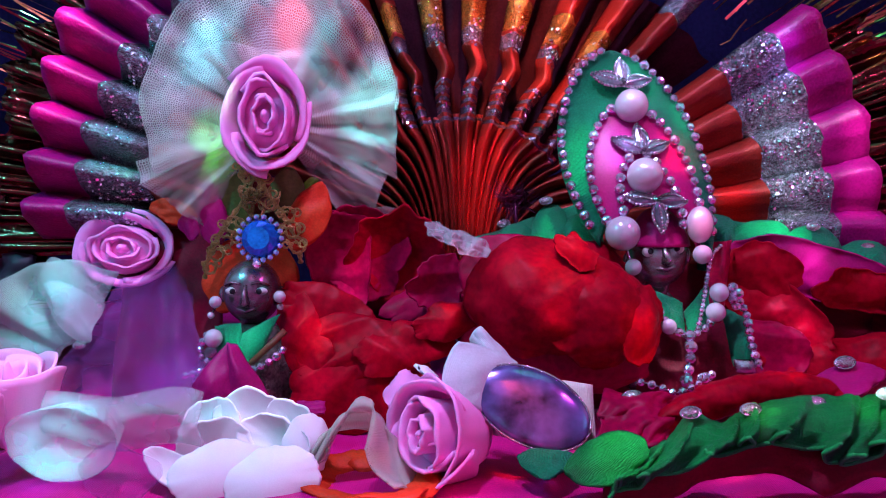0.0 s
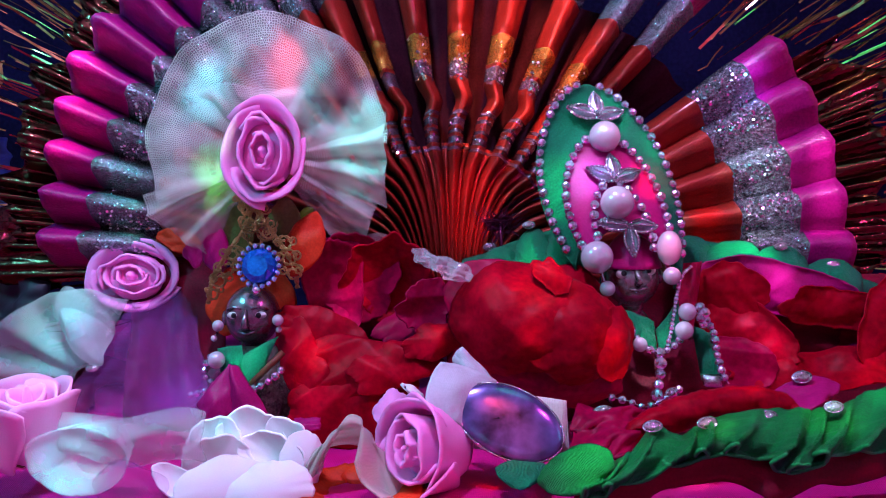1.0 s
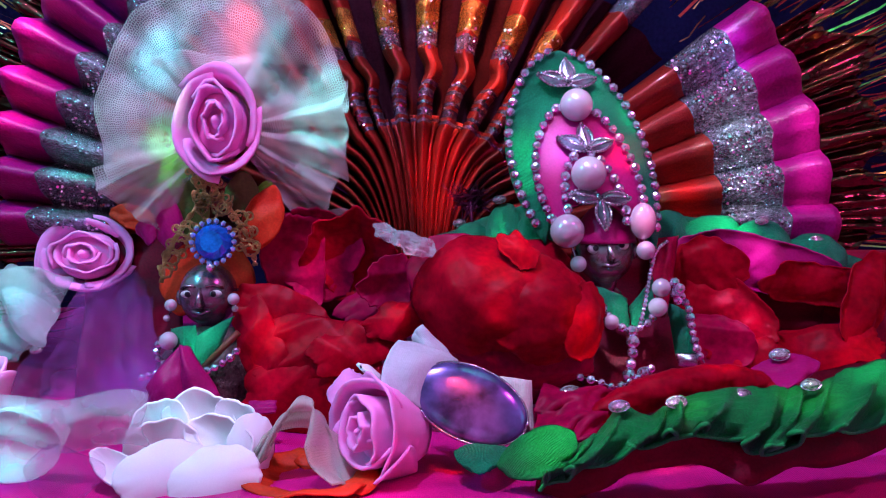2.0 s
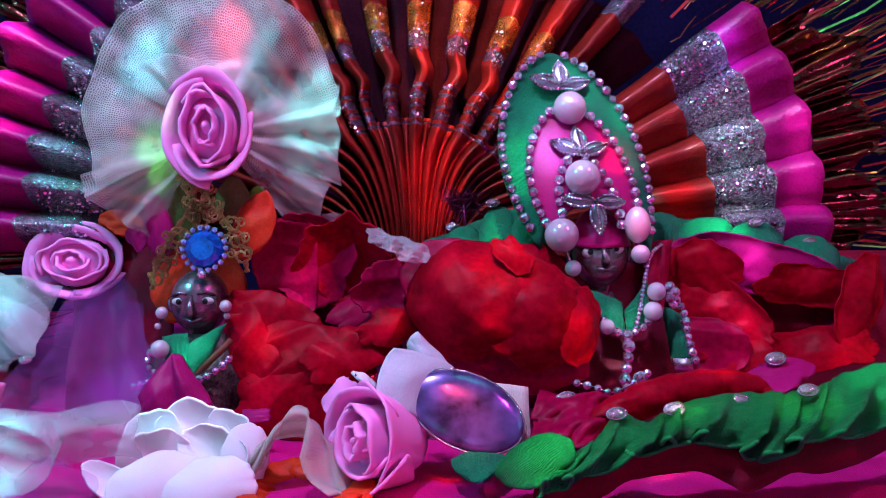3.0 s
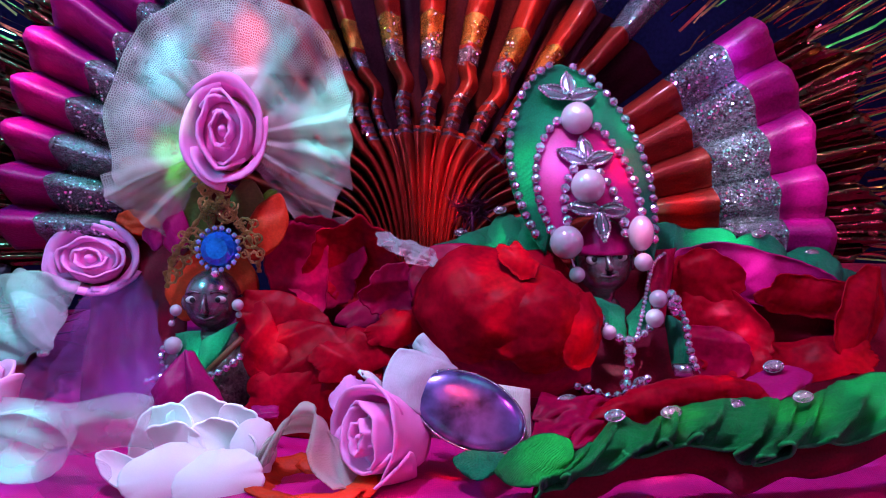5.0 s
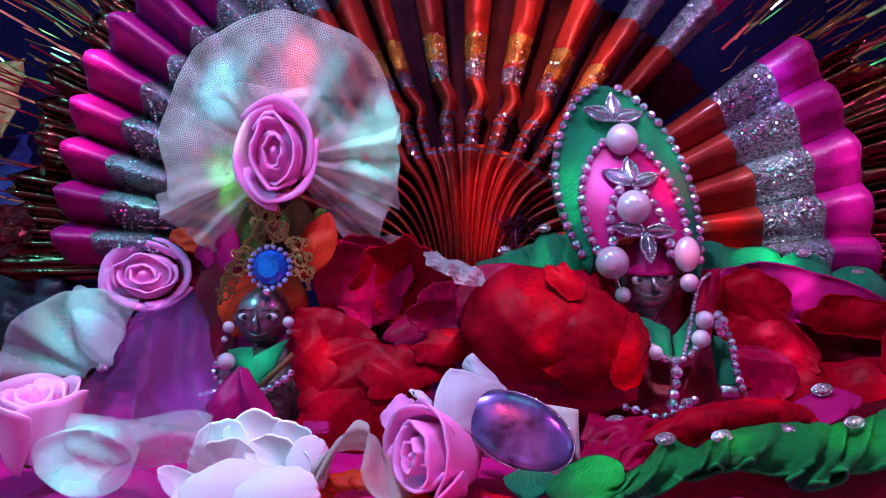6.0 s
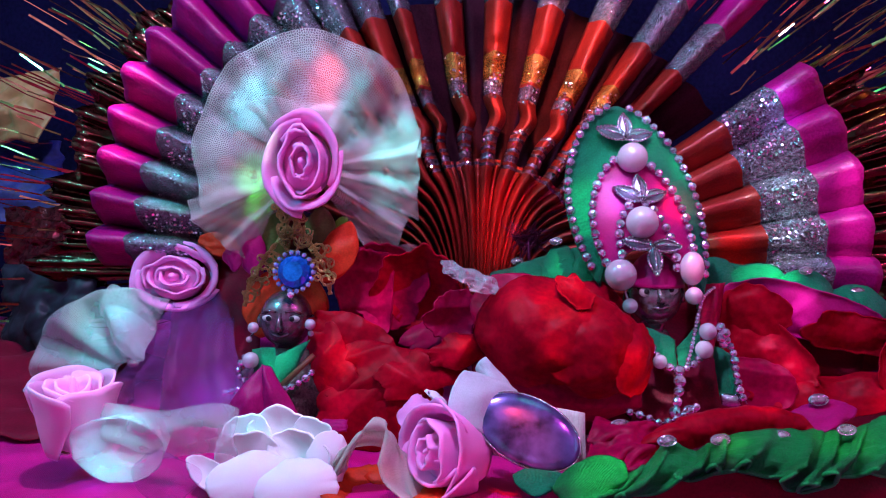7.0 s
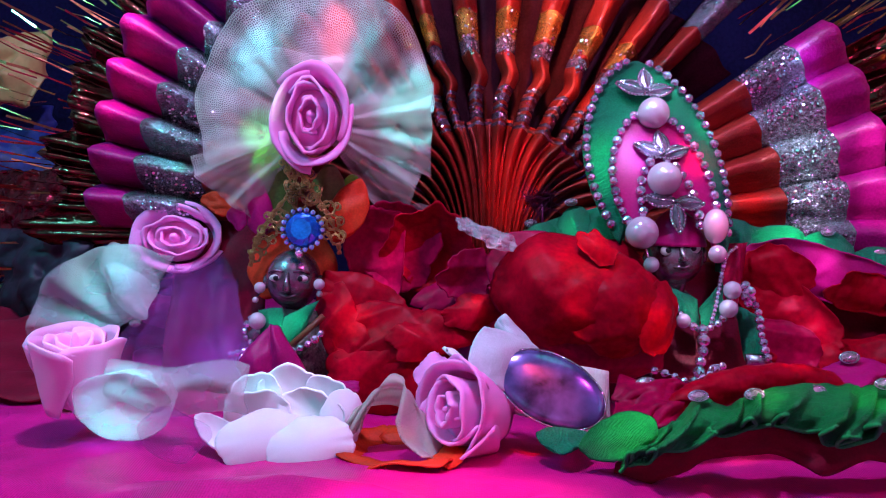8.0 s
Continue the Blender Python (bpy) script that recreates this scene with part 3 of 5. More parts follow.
def cloth_petal(bm, c, n, tilt, wide, tall, cup, seed, folds=0.0015, edge=0.10, lip=0.0, thick=0.0006):
    """A soft cloth petal seen from its face: domed or hollow by cup, creased, with an uneven rim that may curl."""
    n = Vector(n).normalized()
    x = Vector((1, 0, 0))
    x = (x - n * x.dot(n)).normalized()
    x = Matrix.Rotation(radians(tilt), 3, n) @ x
    y = n.cross(x)
    c = Vector(c)

    def f(u, v):
        p, q = 2 * u - 1, 2 * v - 1
        dx, dy = p * math.sqrt(1 - q * q / 2), q * math.sqrt(1 - p * p / 2)
        r = max(1e-6, math.hypot(dx, dy))
        ca, sa = dx / r, dy / r
        rim = 1 + edge * r * r * (1.5 * wob(ca, sa, seed, 1.3, 1) + 0.7 * wob(ca, sa, seed, 3.2, 2) + 0.25 * wob(ca, sa, seed, 9, 3))
        px, py = wide * dx * rim, tall * dy * rim
        z = cup * (1 - r ** 2.2) + lip * (max(0.0, r - 0.7) / 0.3) ** 2
        z += 0.16 * min(wide, tall) * (wob(px, py, seed, 30, 4) + 0.6 * r ** 3 * wob(ca, sa, seed, 2.0, 5))
        s1, s2 = math.cos(1.7 * seed), math.sin(1.7 * seed)
        ex, ey = px * s1 + py * s2, py * s1 - px * s2
        z -= folds * (2.8 * abs(wob(ex, 0.22 * ey, seed, 75, 7)) + 0.9 * abs(wob(0.3 * ex + 0.2 * ey, ey, seed, 110, 6)) + 0.2 * wob(px, py, seed, 330, 8))
        return c + x * px + y * py + n * z
    return sheet(bm, 34, 34, f, thick)


def cloth_rose(base, label, petals):
    base = Vector(base)
    r = root("cloth_rose", base, label, "flower", "red cloth roses")
    for k, (c, n, tilt, wide, tall, cup, folds, edge, lip, material) in enumerate(petals):
        part("petal", cloth_petal(bmesh.new(), Vector(c) - base, n, tilt, wide, tall, cup, k + 10 * base.x, folds, edge, lip), material, r)
    return r


def foam_lotus(base, label, petals):
    base = Vector(base)
    r = root("foam_flower", base, label, "flower", "foam roses")
    for k, (c, n, tilt, wide, tall, cup) in enumerate(petals):
        part("petal", cloth_petal(bmesh.new(), 0.9 * (Vector(c) - base) - Vector((0, 0, 0.0012)), n, tilt, 0.9 * wide, 0.9 * tall, cup, k + 3.3, 0.0001, 0.10, 0.0, 0.0007), WHITE, r)
    cup = bmesh.new()
    ball(cup, (0, 0, 0.003), (0.012, 0.009, 0.004), 16)
    part("calyx", cup, OLIVE, r, "dull green calyx")
    return r


foam_lotus((-0.0585, 0.230, 0.0), "large white foam flower with broad cupped petals", (
    ((-0.0720, 0.2350, 0.0150), (0.45, -1, 0.30), 12, 0.0110, 0.0115, -0.004),
    ((-0.0600, 0.2380, 0.0165), (0.0, -1, 0.30), 0, 0.0130, 0.0120, -0.005),
    ((-0.0475, 0.2340, 0.0150), (-0.5, -1, 0.30), -12, 0.0120, 0.0115, -0.004),
    ((-0.0690, 0.2280, 0.0105), (0.55, -1, 0.40), 15, 0.0120, 0.0110, -0.004),
    ((-0.0500, 0.2280, 0.0125), (-0.35, -1, 0.45), -22, 0.0150, 0.0105, -0.006),
    ((-0.0390, 0.2270, 0.0110), (0.45, -1, 0.25), -10, 0.0080, 0.0120, 0.003),
    ((-0.0640, 0.2160, 0.0070), (0.2, -1, 0.55), 8, 0.0160, 0.0105, 0.003),
    ((-0.0470, 0.2130, 0.0065), (-0.1, -1, 0.50), 12, 0.0150, 0.0105, 0.004),
    ((-0.0775, 0.2150, 0.0085), (0.25, -0.8, 0.6), -27, 0.0125, 0.0050, -0.002)))

# the middle rose shows the broad outside of its cupped petals
cloth_rose((0.042, 0.262, 0.018), "big red cloth rose with broad cupped petals", (
    ((0.0290, 0.272, 0.0520), (-0.1, -1, 0.15), -8, 0.0235, 0.0190, 0.010, 0.0010, 0.10, 0.002, CRIMSON),
    ((0.0480, 0.274, 0.0490), (0.1, -1, 0.15), -10, 0.0230, 0.0195, 0.010, 0.0010, 0.10, 0.0, RED),
    ((0.0365, 0.262, 0.0475), (-0.15, -1, 0.12), -13, 0.0300, 0.0225, 0.0165, 0.0024, 0.09, 0.001, RED),
    ((0.0525, 0.2570, 0.0450), (0.25, -1, 0.10), -38, 0.0190, 0.0185, 0.0125, 0.0024, 0.12, 0.002, RED),
    ((0.0645, 0.2535, 0.0415), (0.55, -1, 0.22), -18, 0.0085, 0.0135, 0.0050, 0.0010, 0.14, 0.002, RED),
    ((0.0445, 0.2560, 0.0660), (0.0, -1, 0.45), -46, 0.0080, 0.0050, 0.0025, 0.0008, 0.20, 0.001, RED),
    ((0.0450, 0.2620, 0.0300), (0.0, -1, -0.25), -12, 0.0250, 0.0130, 0.0080, 0.0012, 0.08, 0.0, CRIMSON)))
# its neighbour is crumpled round a hollow, its shade put into the wine-coloured back petal
cloth_rose((-0.025, 0.292, 0.008), "crumpled red cloth rose, its open heart coloured dark for shade", (
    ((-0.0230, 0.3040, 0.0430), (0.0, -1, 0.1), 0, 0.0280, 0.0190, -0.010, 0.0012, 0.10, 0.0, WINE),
    ((-0.0390, 0.2950, 0.0580), (0.25, -1, -0.05), 4, 0.0125, 0.0230, -0.0050, 0.0012, 0.18, 0.0, CRIMSON),
    ((-0.0180, 0.2950, 0.0600), (-0.20, -1, -0.20), -26, 0.0200, 0.0190, -0.0060, 0.0012, 0.18, 0.0, RED),
    ((-0.0310, 0.2980, 0.0620), (0.0, -1, -0.15), 10, 0.0170, 0.0200, -0.0030, 0.0012, 0.16, 0.0, CRIMSON),
    ((-0.0440, 0.2880, 0.0430), (0.1, -1, 0.35), -20, 0.0190, 0.0085, 0.0020, 0.0012, 0.16, 0.0, RED),
    ((-0.0080, 0.2890, 0.0440), (-0.1, -1, 0.45), 14, 0.0165, 0.0075, 0.0020, 0.0012, 0.16, 0.0, CRIMSON),
    ((-0.0500, 0.2810, 0.0310), (-0.40, -1, 0.25), -58, 0.0185, 0.0100, 0.0030, 0.0012, 0.16, 0.0, RED),
    ((-0.0280, 0.2790, 0.0270), (0.0, -1, 0.30), -3, 0.0260, 0.0145, 0.0045, 0.0016, 0.18, 0.0, RED),
    ((-0.0130, 0.2770, 0.0310), (0.20, -1, 0.45), 16, 0.0190, 0.0095, 0.0030, 0.0014, 0.20, 0.0, RED),
    ((-0.0350, 0.2750, 0.0130), (0.0, -1, 0.05), 4, 0.0235, 0.0150, 0.0050, 0.0014, 0.12, 0.0, RED),
    ((-0.0010, 0.2790, 0.0520), (0.10, -1, 0.10), 30, 0.0110, 0.0100, -0.0025, 0.0014, 0.30, 0.0, CRIMSON),
    ((0.0010, 0.2755, 0.0400), (0.1, -1, 0.25), 14, 0.0120, 0.0066, 0.0030, 0.0012, 0.24, 0.0, RED)))
cloth_rose((0.142, 0.290, 0.010), "wide red cloth rose with magenta folds, fully open", (
    ((0.1470, 0.3040, 0.0430), (0.0, -1, 0.25), 0, 0.0360, 0.0210, -0.016, 0.0014, 0.08, 0.0, CRIMSON),
    ((0.1400, 0.2960, 0.0560), (0.0, -1, -0.1), -12, 0.0330, 0.0115, 0.0030, 0.0026, 0.14, 0.002, FUCHSIA),
    ((0.1200, 0.2900, 0.0550), (-0.2, -1, 0.0), -30, 0.0150, 0.0125, 0.0040, 0.0022, 0.13, 0.002, RED),
    ((0.1230, 0.2860, 0.0400), (-0.25, -1, 0.35), -38, 0.0225, 0.0120, 0.0030, 0.0022, 0.12, 0.003, RED),
    ((0.1590, 0.2900, 0.0490), (0.1, -1, -0.1), -6, 0.0190, 0.0085, 0.0035, 0.0024, 0.18, 0.002, RED),
    ((0.1750, 0.2840, 0.0430), (0.3, -1, 0.2), 65, 0.0190, 0.0095, 0.0040, 0.0018, 0.12, 0.002, RED),
    ((0.1480, 0.2780, 0.0270), (0.0, -0.8, 0.6), 4, 0.0330, 0.0100, 0.0040, 0.0024, 0.14, 0.001, RED),
    ((0.1180, 0.2770, 0.0290), (-0.2, -1, 0.3), -12, 0.0150, 0.0105, 0.0040, 0.0018, 0.12, 0.002, CRIMSON)))

# ---- the tulle bow behind the upper rose ----
bow = root("tulle_bow", (-0.065, 0.301, 0.112), "pleated cream tulle rosette behind a pink rose", "tulle bow")


def tulle_fan(a0, a1, reach, waves, deep, seed):
    def f(u, v):
        a = radians(a0 + (a1 - a0) * u)
        r = 0.006 + (reach(a) - 0.006) * v
        bend = u + 0.03 * wob(u, v, seed, 5, 4)
        y = deep * v ** 0.8 * (0.12 * math.sin(waves * math.pi * bend + seed + 6 * wob(u, 0, seed, 3)) + 0.9 * wob(bend, 0.05 * v, seed, 0.8 * waves, 2) + 0.9 * wob(bend, 0.1 * v, seed, 0.33 * waves, 3)) + 0.008 * v * wob(u, v, seed, 2.5)
        return (r * math.cos(a), y - 0.006 * v, r * math.sin(a))
    return sheet(bmesh.new(), 90, 12, f, 0.0002)


part("tulle_lobe", tulle_fan(6, 206, lambda a: 0.0475 + 0.0105 * math.sin(a - 0.1) + 0.0008 * math.sin(9 * a), 10, 0.013, 0), NET, bow)
part("tulle_lobe", tulle_fan(60, 150, lambda a: 0.034 + 0.006 * math.sin(3 * a), 5, 0.009, 2), NET, bow)
part("tulle_lobe", tulle_fan(-24, 21, lambda a: 0.0475 / math.cos(a), 5, 0.010, 1), NET, bow)
part("tulle_lobe", tulle_fan(-54, -16, lambda a: 0.0495 + 0.0015 * math.cos(8 * a), 4, 0.010, 4), NET, bow)
part("tulle_lobe", tulle_fan(196, 236, lambda a: 0.050 - 0.003 * math.sin(5 * a), 5, 0.010, 3), NET, bow)


# ---- the two figures, plain cast bodies ----
def figure(name, head, r, tilt, base, label, eye=0.13):
    bm = bmesh.new()
    head = Vector(head)
    turn = Euler((radians(tilt[0]), radians(tilt[1]), radians(tilt[2]))).to_matrix()
    ball(bm, head, (r * 0.95, r * 0.95, r * 1.06), 24, 0, turn)

    def on(x, y, z):
        return head + turn @ Vector((x * r, y * r, z * r))
    tube(bm, [on(0, -0.9, 0.3), on(0, -1.06, 0.0), on(0, -1.2, -0.22), on(0, -0.95, -0.3)], lambda s: r * (0.06 + 0.09 * s), 8)
    for s in (-1, 1):
        ball(bm, on(0.42 * s, -0.78, 0.1), (r * 0.26, r * 0.11, r * eye), 12, 1, turn)
        ball(bm, on(0.42 * s, -0.875, 0.1), (r * 0.10, r * 0.05, r * 0.10), 10, 2, turn)
        ball(bm, on(0.97 * s, 0.05, -0.1), (r * 0.14, r * 0.2, r * 0.28), 10, 0, turn)
        tube(bm, [on(0.18 * s, -0.9, 0.34), on(0.45 * s, -0.84, 0.4), on(0.7 * s, -0.66, 0.26)], r * 0.045, 6)
    tube(bm, [on(-0.3, -0.86, -0.46), on(0, -0.94, -0.54), on(0.3, -0.86, -0.46)], r * 0.06, 6)
    neck = head + Vector((0, 0.1 * r, -1.0 * r))
    b = Vector(base)
    for i, (k, w) in enumerate(((0.0, 0.45), (0.16, 0.6), (0.3, 1.25), (0.55, 1.2), (0.8, 1.35), (1.0, 1.6))):
        p = neck.lerp(b, k)
        ball(bm, p, (r * w, r * w * 0.62, r * 0.55), 16)
    for s in (-1, 1):
        p = neck.lerp(b, 0.28) + Vector((s * r * 1.1, 0, 0))
        tube(bm, curve([p, p + Vector((s * r * 0.7, -r * 0.1, -r * 0.9)), p + Vector((s * r * 0.4, -r * 0.8, -r * 1.5))], 8), lambda q: r * (0.34 - 0.1 * q), 10)
    return thing(name, bm, [BRONZE, EYE, INK], label, "figurine", "cast figurines")


figure("figurine", (-0.0722, 0.293, 0.0485), 0.0115, (0, 0, 0), (-0.072, 0.297, 0.004), "small dark cast figurine in a green scarf among flowers")
figure("figurine", (0.0785, 0.2845, 0.0630), 0.0112, (-8, -6, 0), (0.086, 0.296, 0.004), "small dark cast figurine under a tall beaded crown", 0.18)


# ---- the tall beaded crown ----
CO, CT = Vector((0.0752, 0.2795, 0.064)), Vector((0.0642, 0.3065, 0.1380))
C_UP = CT - CO
C_X = Vector((1, 0, -0.05)).normalized()
C_N = C_X.cross(C_UP).normalized()


def crown_wide(h):
    if h < 0.42:
        return 0.0270 - 0.0075 * ((0.42 - h) / 0.42) ** 2
    return 0.0270 * max(0.0, 1 - ((h - 0.42) / 0.58) ** 2) ** 0.62


def crown_at(s, h, out=0.0, wide=crown_wide):
    """A point of the crown's face: across from -1 to 1, share of the height, and how far in front of it."""
    w = wide(min(h, 0.999))
    x = s * w
    bulge = 0.008 * (1 - (x / 0.0270) ** 2) * (1 - 0.5 * h)
    return C_X * x + C_UP * h + C_N * (bulge + out)


def panel(bm, wide, top, out, thick):
    def f(u, v):
        low = 0.20 * (1 - (2 * u - 1) ** 2)
        return crown_at(2 * u - 1, low + (top * 0.998 - low) * v, out, wide)
    return sheet(bm, 24, 24, f, thick)


inner = lambda h: 0.72 * crown_wide(min(1.0, h / 0.70))
heart = lambda h: 0.40 * crown_wide(min(1.0, h / 0.44))
crown = root("crown", CO, "tall green and magenta crown trimmed with silver beads and pearls", "crown")
part("green_panel", panel(bmesh.new(), crown_wide, 1.0, 0.0, 0.003), GREEN, crown, "green felt backing")
part("magenta_panel", panel(bmesh.new(), inner, 0.70, 0.0021, 0.0018), FUCHSIA, crown, "magenta satin panel")
bm = bmesh.new()
bmesh.ops.create_icosphere(bm, subdivisions=2, radius=1.0)
BEAD_MESH = mesh_of("bead", bm, BEAD)
bm = bmesh.new()
bmesh.ops.create_icosphere(bm, subdivisions=1, radius=1.0)
BLUE_BEAD = mesh_of("blue_bead", bm, ICE)


def bead(parent, p, r, seed=0):
    ob = part("bead", BEAD_MESH, None, parent)
    ob.location, ob.scale = p, (r, r, r)
    ob.rotation_euler = (seed * 1.3, seed * 2.1, seed * 0.7)
    return ob


def row_of(points, gap):
    """Points at even steps along a line."""
    pts = [Vector(p) for p in points]
    out, left = [pts[0]], gap
    for p, q in zip(pts, pts[1:]):
        d = (q - p).length
        while left < d:
            p = p + (q - p) * (left / d)
            d = (q - p).length
            out.append(p)
            left = gap
        left -= d
    return out


for wide, lo, hi, out in ((crown_wide, 0.10, 0.985, 0.0022), (inner, 0.06, 0.695, 0.0042), (heart, 0.10, 0.43, 0.0042)):
    for side in (-1, 1):
        line = [crown_at(side * 0.96, lo + (hi - lo) * (1 - (1 - i / 60) ** 1.6), out, wide) for i in range(61)]
        for i, p in enumerate(row_of(line, 0.0042)):
            bead(crown, p, 0.0019 + 0.0002 * math.sin(i * 2.3), i + side)


def leaf_ornament(h, s, turns, scale=1.0):
    """Three silver leaves with a roped edge round a middle vein."""
    bm = bmesh.new()
    for turn in turns:
        d = C_X * math.sin(radians(turn)) + C_UP.normalized() * math.cos(radians(turn))
        w = C_N.cross(d)

        def f(u, v, d=d, w=w):
            half = 0.0020 * math.sin(math.pi * (0.06 + 0.92 * v)) ** 0.9
            return d * (0.0088 * v) + w * ((2 * u - 1) * half) + C_N * (0.0014 - 0.0022 * abs(2 * u - 1) ** 2 * 0.4 - 0.0016 * v * v)
        sheet(bm, 6, 8, f, 0.0006)
        for side in (0, 0.5, 1):
            for k in range(11):
                ball(bm, f(side, k / 10) + C_N * 0.0006, 0.00062 if side != 0.5 else 0.00045, 6, 1)
    for v in bm.verts:
        v.co = v.co * scale + crown_at(s, h, 0.0042)
    part("leaf_ornament", bm, [DULL_SILVER, SILVER], crown, "silver leaf ornament with a roped edge")


leaf_ornament(0.785, 0.0, (5, -66, 72), 1.3)
leaf_ornament(0.440, 0.05, (0, -62, 66), 1.25)
leaf_ornament(0.195, 0.07, (180, -80, 84), 1.25)


def pearl(parent, p, r, label="", shape=(1, 1, 1)):
    bm = bmesh.new()
    ball(bm, p, tuple(r * k for k in shape), 20)
    return part("pearl", bm, PEARL, parent, label)


pearl(crown, crown_at(0.04, 0.672, 0.0055), 0.0062)
pearl(crown, crown_at(-0.03, 0.312, 0.0065), 0.0064)


def ear_drop(p, q, r, small, label, shape=(1, 1, 1)):
    e = root("earring", p, label, "earring", "pearl earrings")
    pearl(e, (0, 0, 0), r, "large pearl", shape)
    pearl(e, Vector(q) - Vector(p), small, "small pearl")
    bm = bmesh.new()
    tube(bm, curve([(0, 0.001, 0), (Vector(q) - Vector(p)) * 0.6 + Vector((0, 0.002, 0)), Vector(q) - Vector(p)], 6), 0.0006, 6)
    part("wire", bm, SILVER, e)
    return e


ear_drop((0.0629, 0.272, 0.0714), (0.0668, 0.272, 0.0596), 0.0062, 0.003, "large cream pearl earring with a small pearl below")
ear_drop((0.0898, 0.272, 0.0745), (0.0903, 0.27, 0.0642), 0.0060, 0.0034, "oval pearl earring with a small pearl below", (0.78, 0.78, 1.1))
ear_drop((-0.0831, 0.282, 0.0459), (-0.0848, 0.282, 0.041), 0.0023, 0.0013, "tiny pearl earring on the figurine")
ear_drop((-0.0596, 0.282, 0.0478), (-0.0598, 0.284, 0.0438), 0.0023, 0.0013, "tiny pearl earring on the figurine")


# ---- bead strands, garments and jewels of the figure under the crown ----
def strand(name, pts, r, label, material_gap=2.1, extra=()):
    pts = [Vector(p) for p in pts]
    s = root(name, pts[-1], label, "bead strand", "bead strands")
    line = curve([p - pts[-1] for p in pts], 60)
    bm = bmesh.new()
    tube(bm, line, r * 0.22, 5)
    part("thread", bm, SILVER, s)
    for i, p in enumerate(row_of(line, r * material_gap)):
        bead(s, p, r * (1 + 0.12 * math.sin(i * 1.9)), i)
    for p, q in extra:
        pearl(s, Vector(p) - pts[-1], q)
    return s


strand("necklace", [(0.0677, 0.27, 0.0517), (0.0713, 0.264, 0.0491), (0.0748, 0.26, 0.0429), (0.0787, 0.259, 0.0392), (0.0835, 0.259, 0.0381), (0.0885, 0.26, 0.0402), (0.0922, 0.263, 0.0444), (0.0953, 0.267, 0.0522)], 0.0015, "silver and pink beaded necklace over a green collar",
       extra=(((0.0686, 0.265, 0.05), 0.0034), ((0.0936, 0.262, 0.0519), 0.0033), ((0.0922, 0.261, 0.0453), 0.0034), ((0.0756, 0.258, 0.0409), 0.0027)))
strand("pendant", [(0.0826, 0.258, 0.0378), (0.0825, 0.256, 0.033), (0.0815, 0.255, 0.0270), (0.0807, 0.254, 0.0234)], 0.0021, "crystal drop hanging from the necklace", 1.8)
strand("bead_strand", [(0.1023, 0.285, 0.0665), (0.0952, 0.275, 0.0633), (0.0909, 0.267, 0.0552), (0.0879, 0.262, 0.0462), (0.0856, 0.259, 0.04)], 0.0009, "thin pink bead strand hanging beside the earring", 1.9)
strand("bead_strand", [(0.0986, 0.262, 0.0509), (0.1028, 0.262, 0.045), (0.1038, 0.26, 0.0366), (0.105, 0.258, 0.0303), (0.107, 0.257, 0.0266)], 0.0016, "violet crystal bead strand over the green sleeve", 1.7)
strand("bead_strand", [(0.0982, 0.262, 0.0537), (0.0996, 0.261, 0.0515), (0.0979, 0.261, 0.0493), (0.1001, 0.262, 0.0468)], 0.0018, "violet cluster of crystal beads", 1.5)
strand("bead_strand", [(0.0619, 0.24, 0.0265), (0.0673, 0.238, 0.0255), (0.0725, 0.238, 0.0236), (0.0783, 0.24, 0.0251), (0.086, 0.245, 0.0279)], 0.0013, "scattered crystal bead trim on the red cloth", 2.6)
cloth("ribbon_loop", 14, 10, lambda u, v: Vector((0.0976, 0.288, 0.0674)).lerp(Vector((0.1076, 0.29, 0.0681)), u).lerp(Vector((0.0912, 0.268, 0.0413)).lerp(Vector((0.0977, 0.27, 0.0408)), u), v) + Vector((0, -0.004 * math.sin(math.pi * u) - 0.002 * wob(u, v, 0, 4), 0)),
      CRIMSON, "narrow glossy red ribbon hanging with beads", "ribbon")


def quad(c00, c10, c01, c11, bulge=0.0, rough=0.0, scale=3.0, seed=0.0, waves=0.0, amp=0.0, front=(0, -1, 0.15), rnd=0.0):
    """A cloth between four corners: bulging forward, rumpled, with folds across u."""
    a, b, c, d = Vector(c00), Vector(c10), Vector(c01), Vector(c11)
    front = Vector(front)

    def f(u, v):
        u, v = 0.5 + (u - 0.5) * (1 - rnd * abs(2 * v - 1) ** 2.5), 0.5 + (v - 0.5) * (1 - 0.6 * rnd * abs(2 * u - 1) ** 2.5)
        p = a.lerp(b, u).lerp(c.lerp(d, u), v)
        k = bulge * math.sin(math.pi * min(1, max(0, u))) * math.sin(math.pi * (0.15 + 0.7 * v))
        k += rough * (wob(u, v, seed, scale, 1) + 0.5 * wob(u, v, seed, scale * 2.7, 2))
        k += amp * math.sin(2 * math.pi * waves * u + 1.5 * wob(u, v, seed, 2, 3)) * (0.4 + 0.6 * v)
        side = 0.5 * rough * wob(u, v, seed, scale, 4)
        return p + front * k + Vector((side, 0, side))
    return f


dress = root("dress", (0.088, 0.284, 0.004), "green cloth dress on the figurine, folded at the collar", "dress")
off = Vector((-0.088, -0.284, -0.004))


def piece(name, parent, shift, n, f, material, label="", thick=0.0007):
    return part(name, sheet(bmesh.new(), n[0], n[1], lambda u, v: Vector(f(u, v)) + shift, thick), material, parent, label)


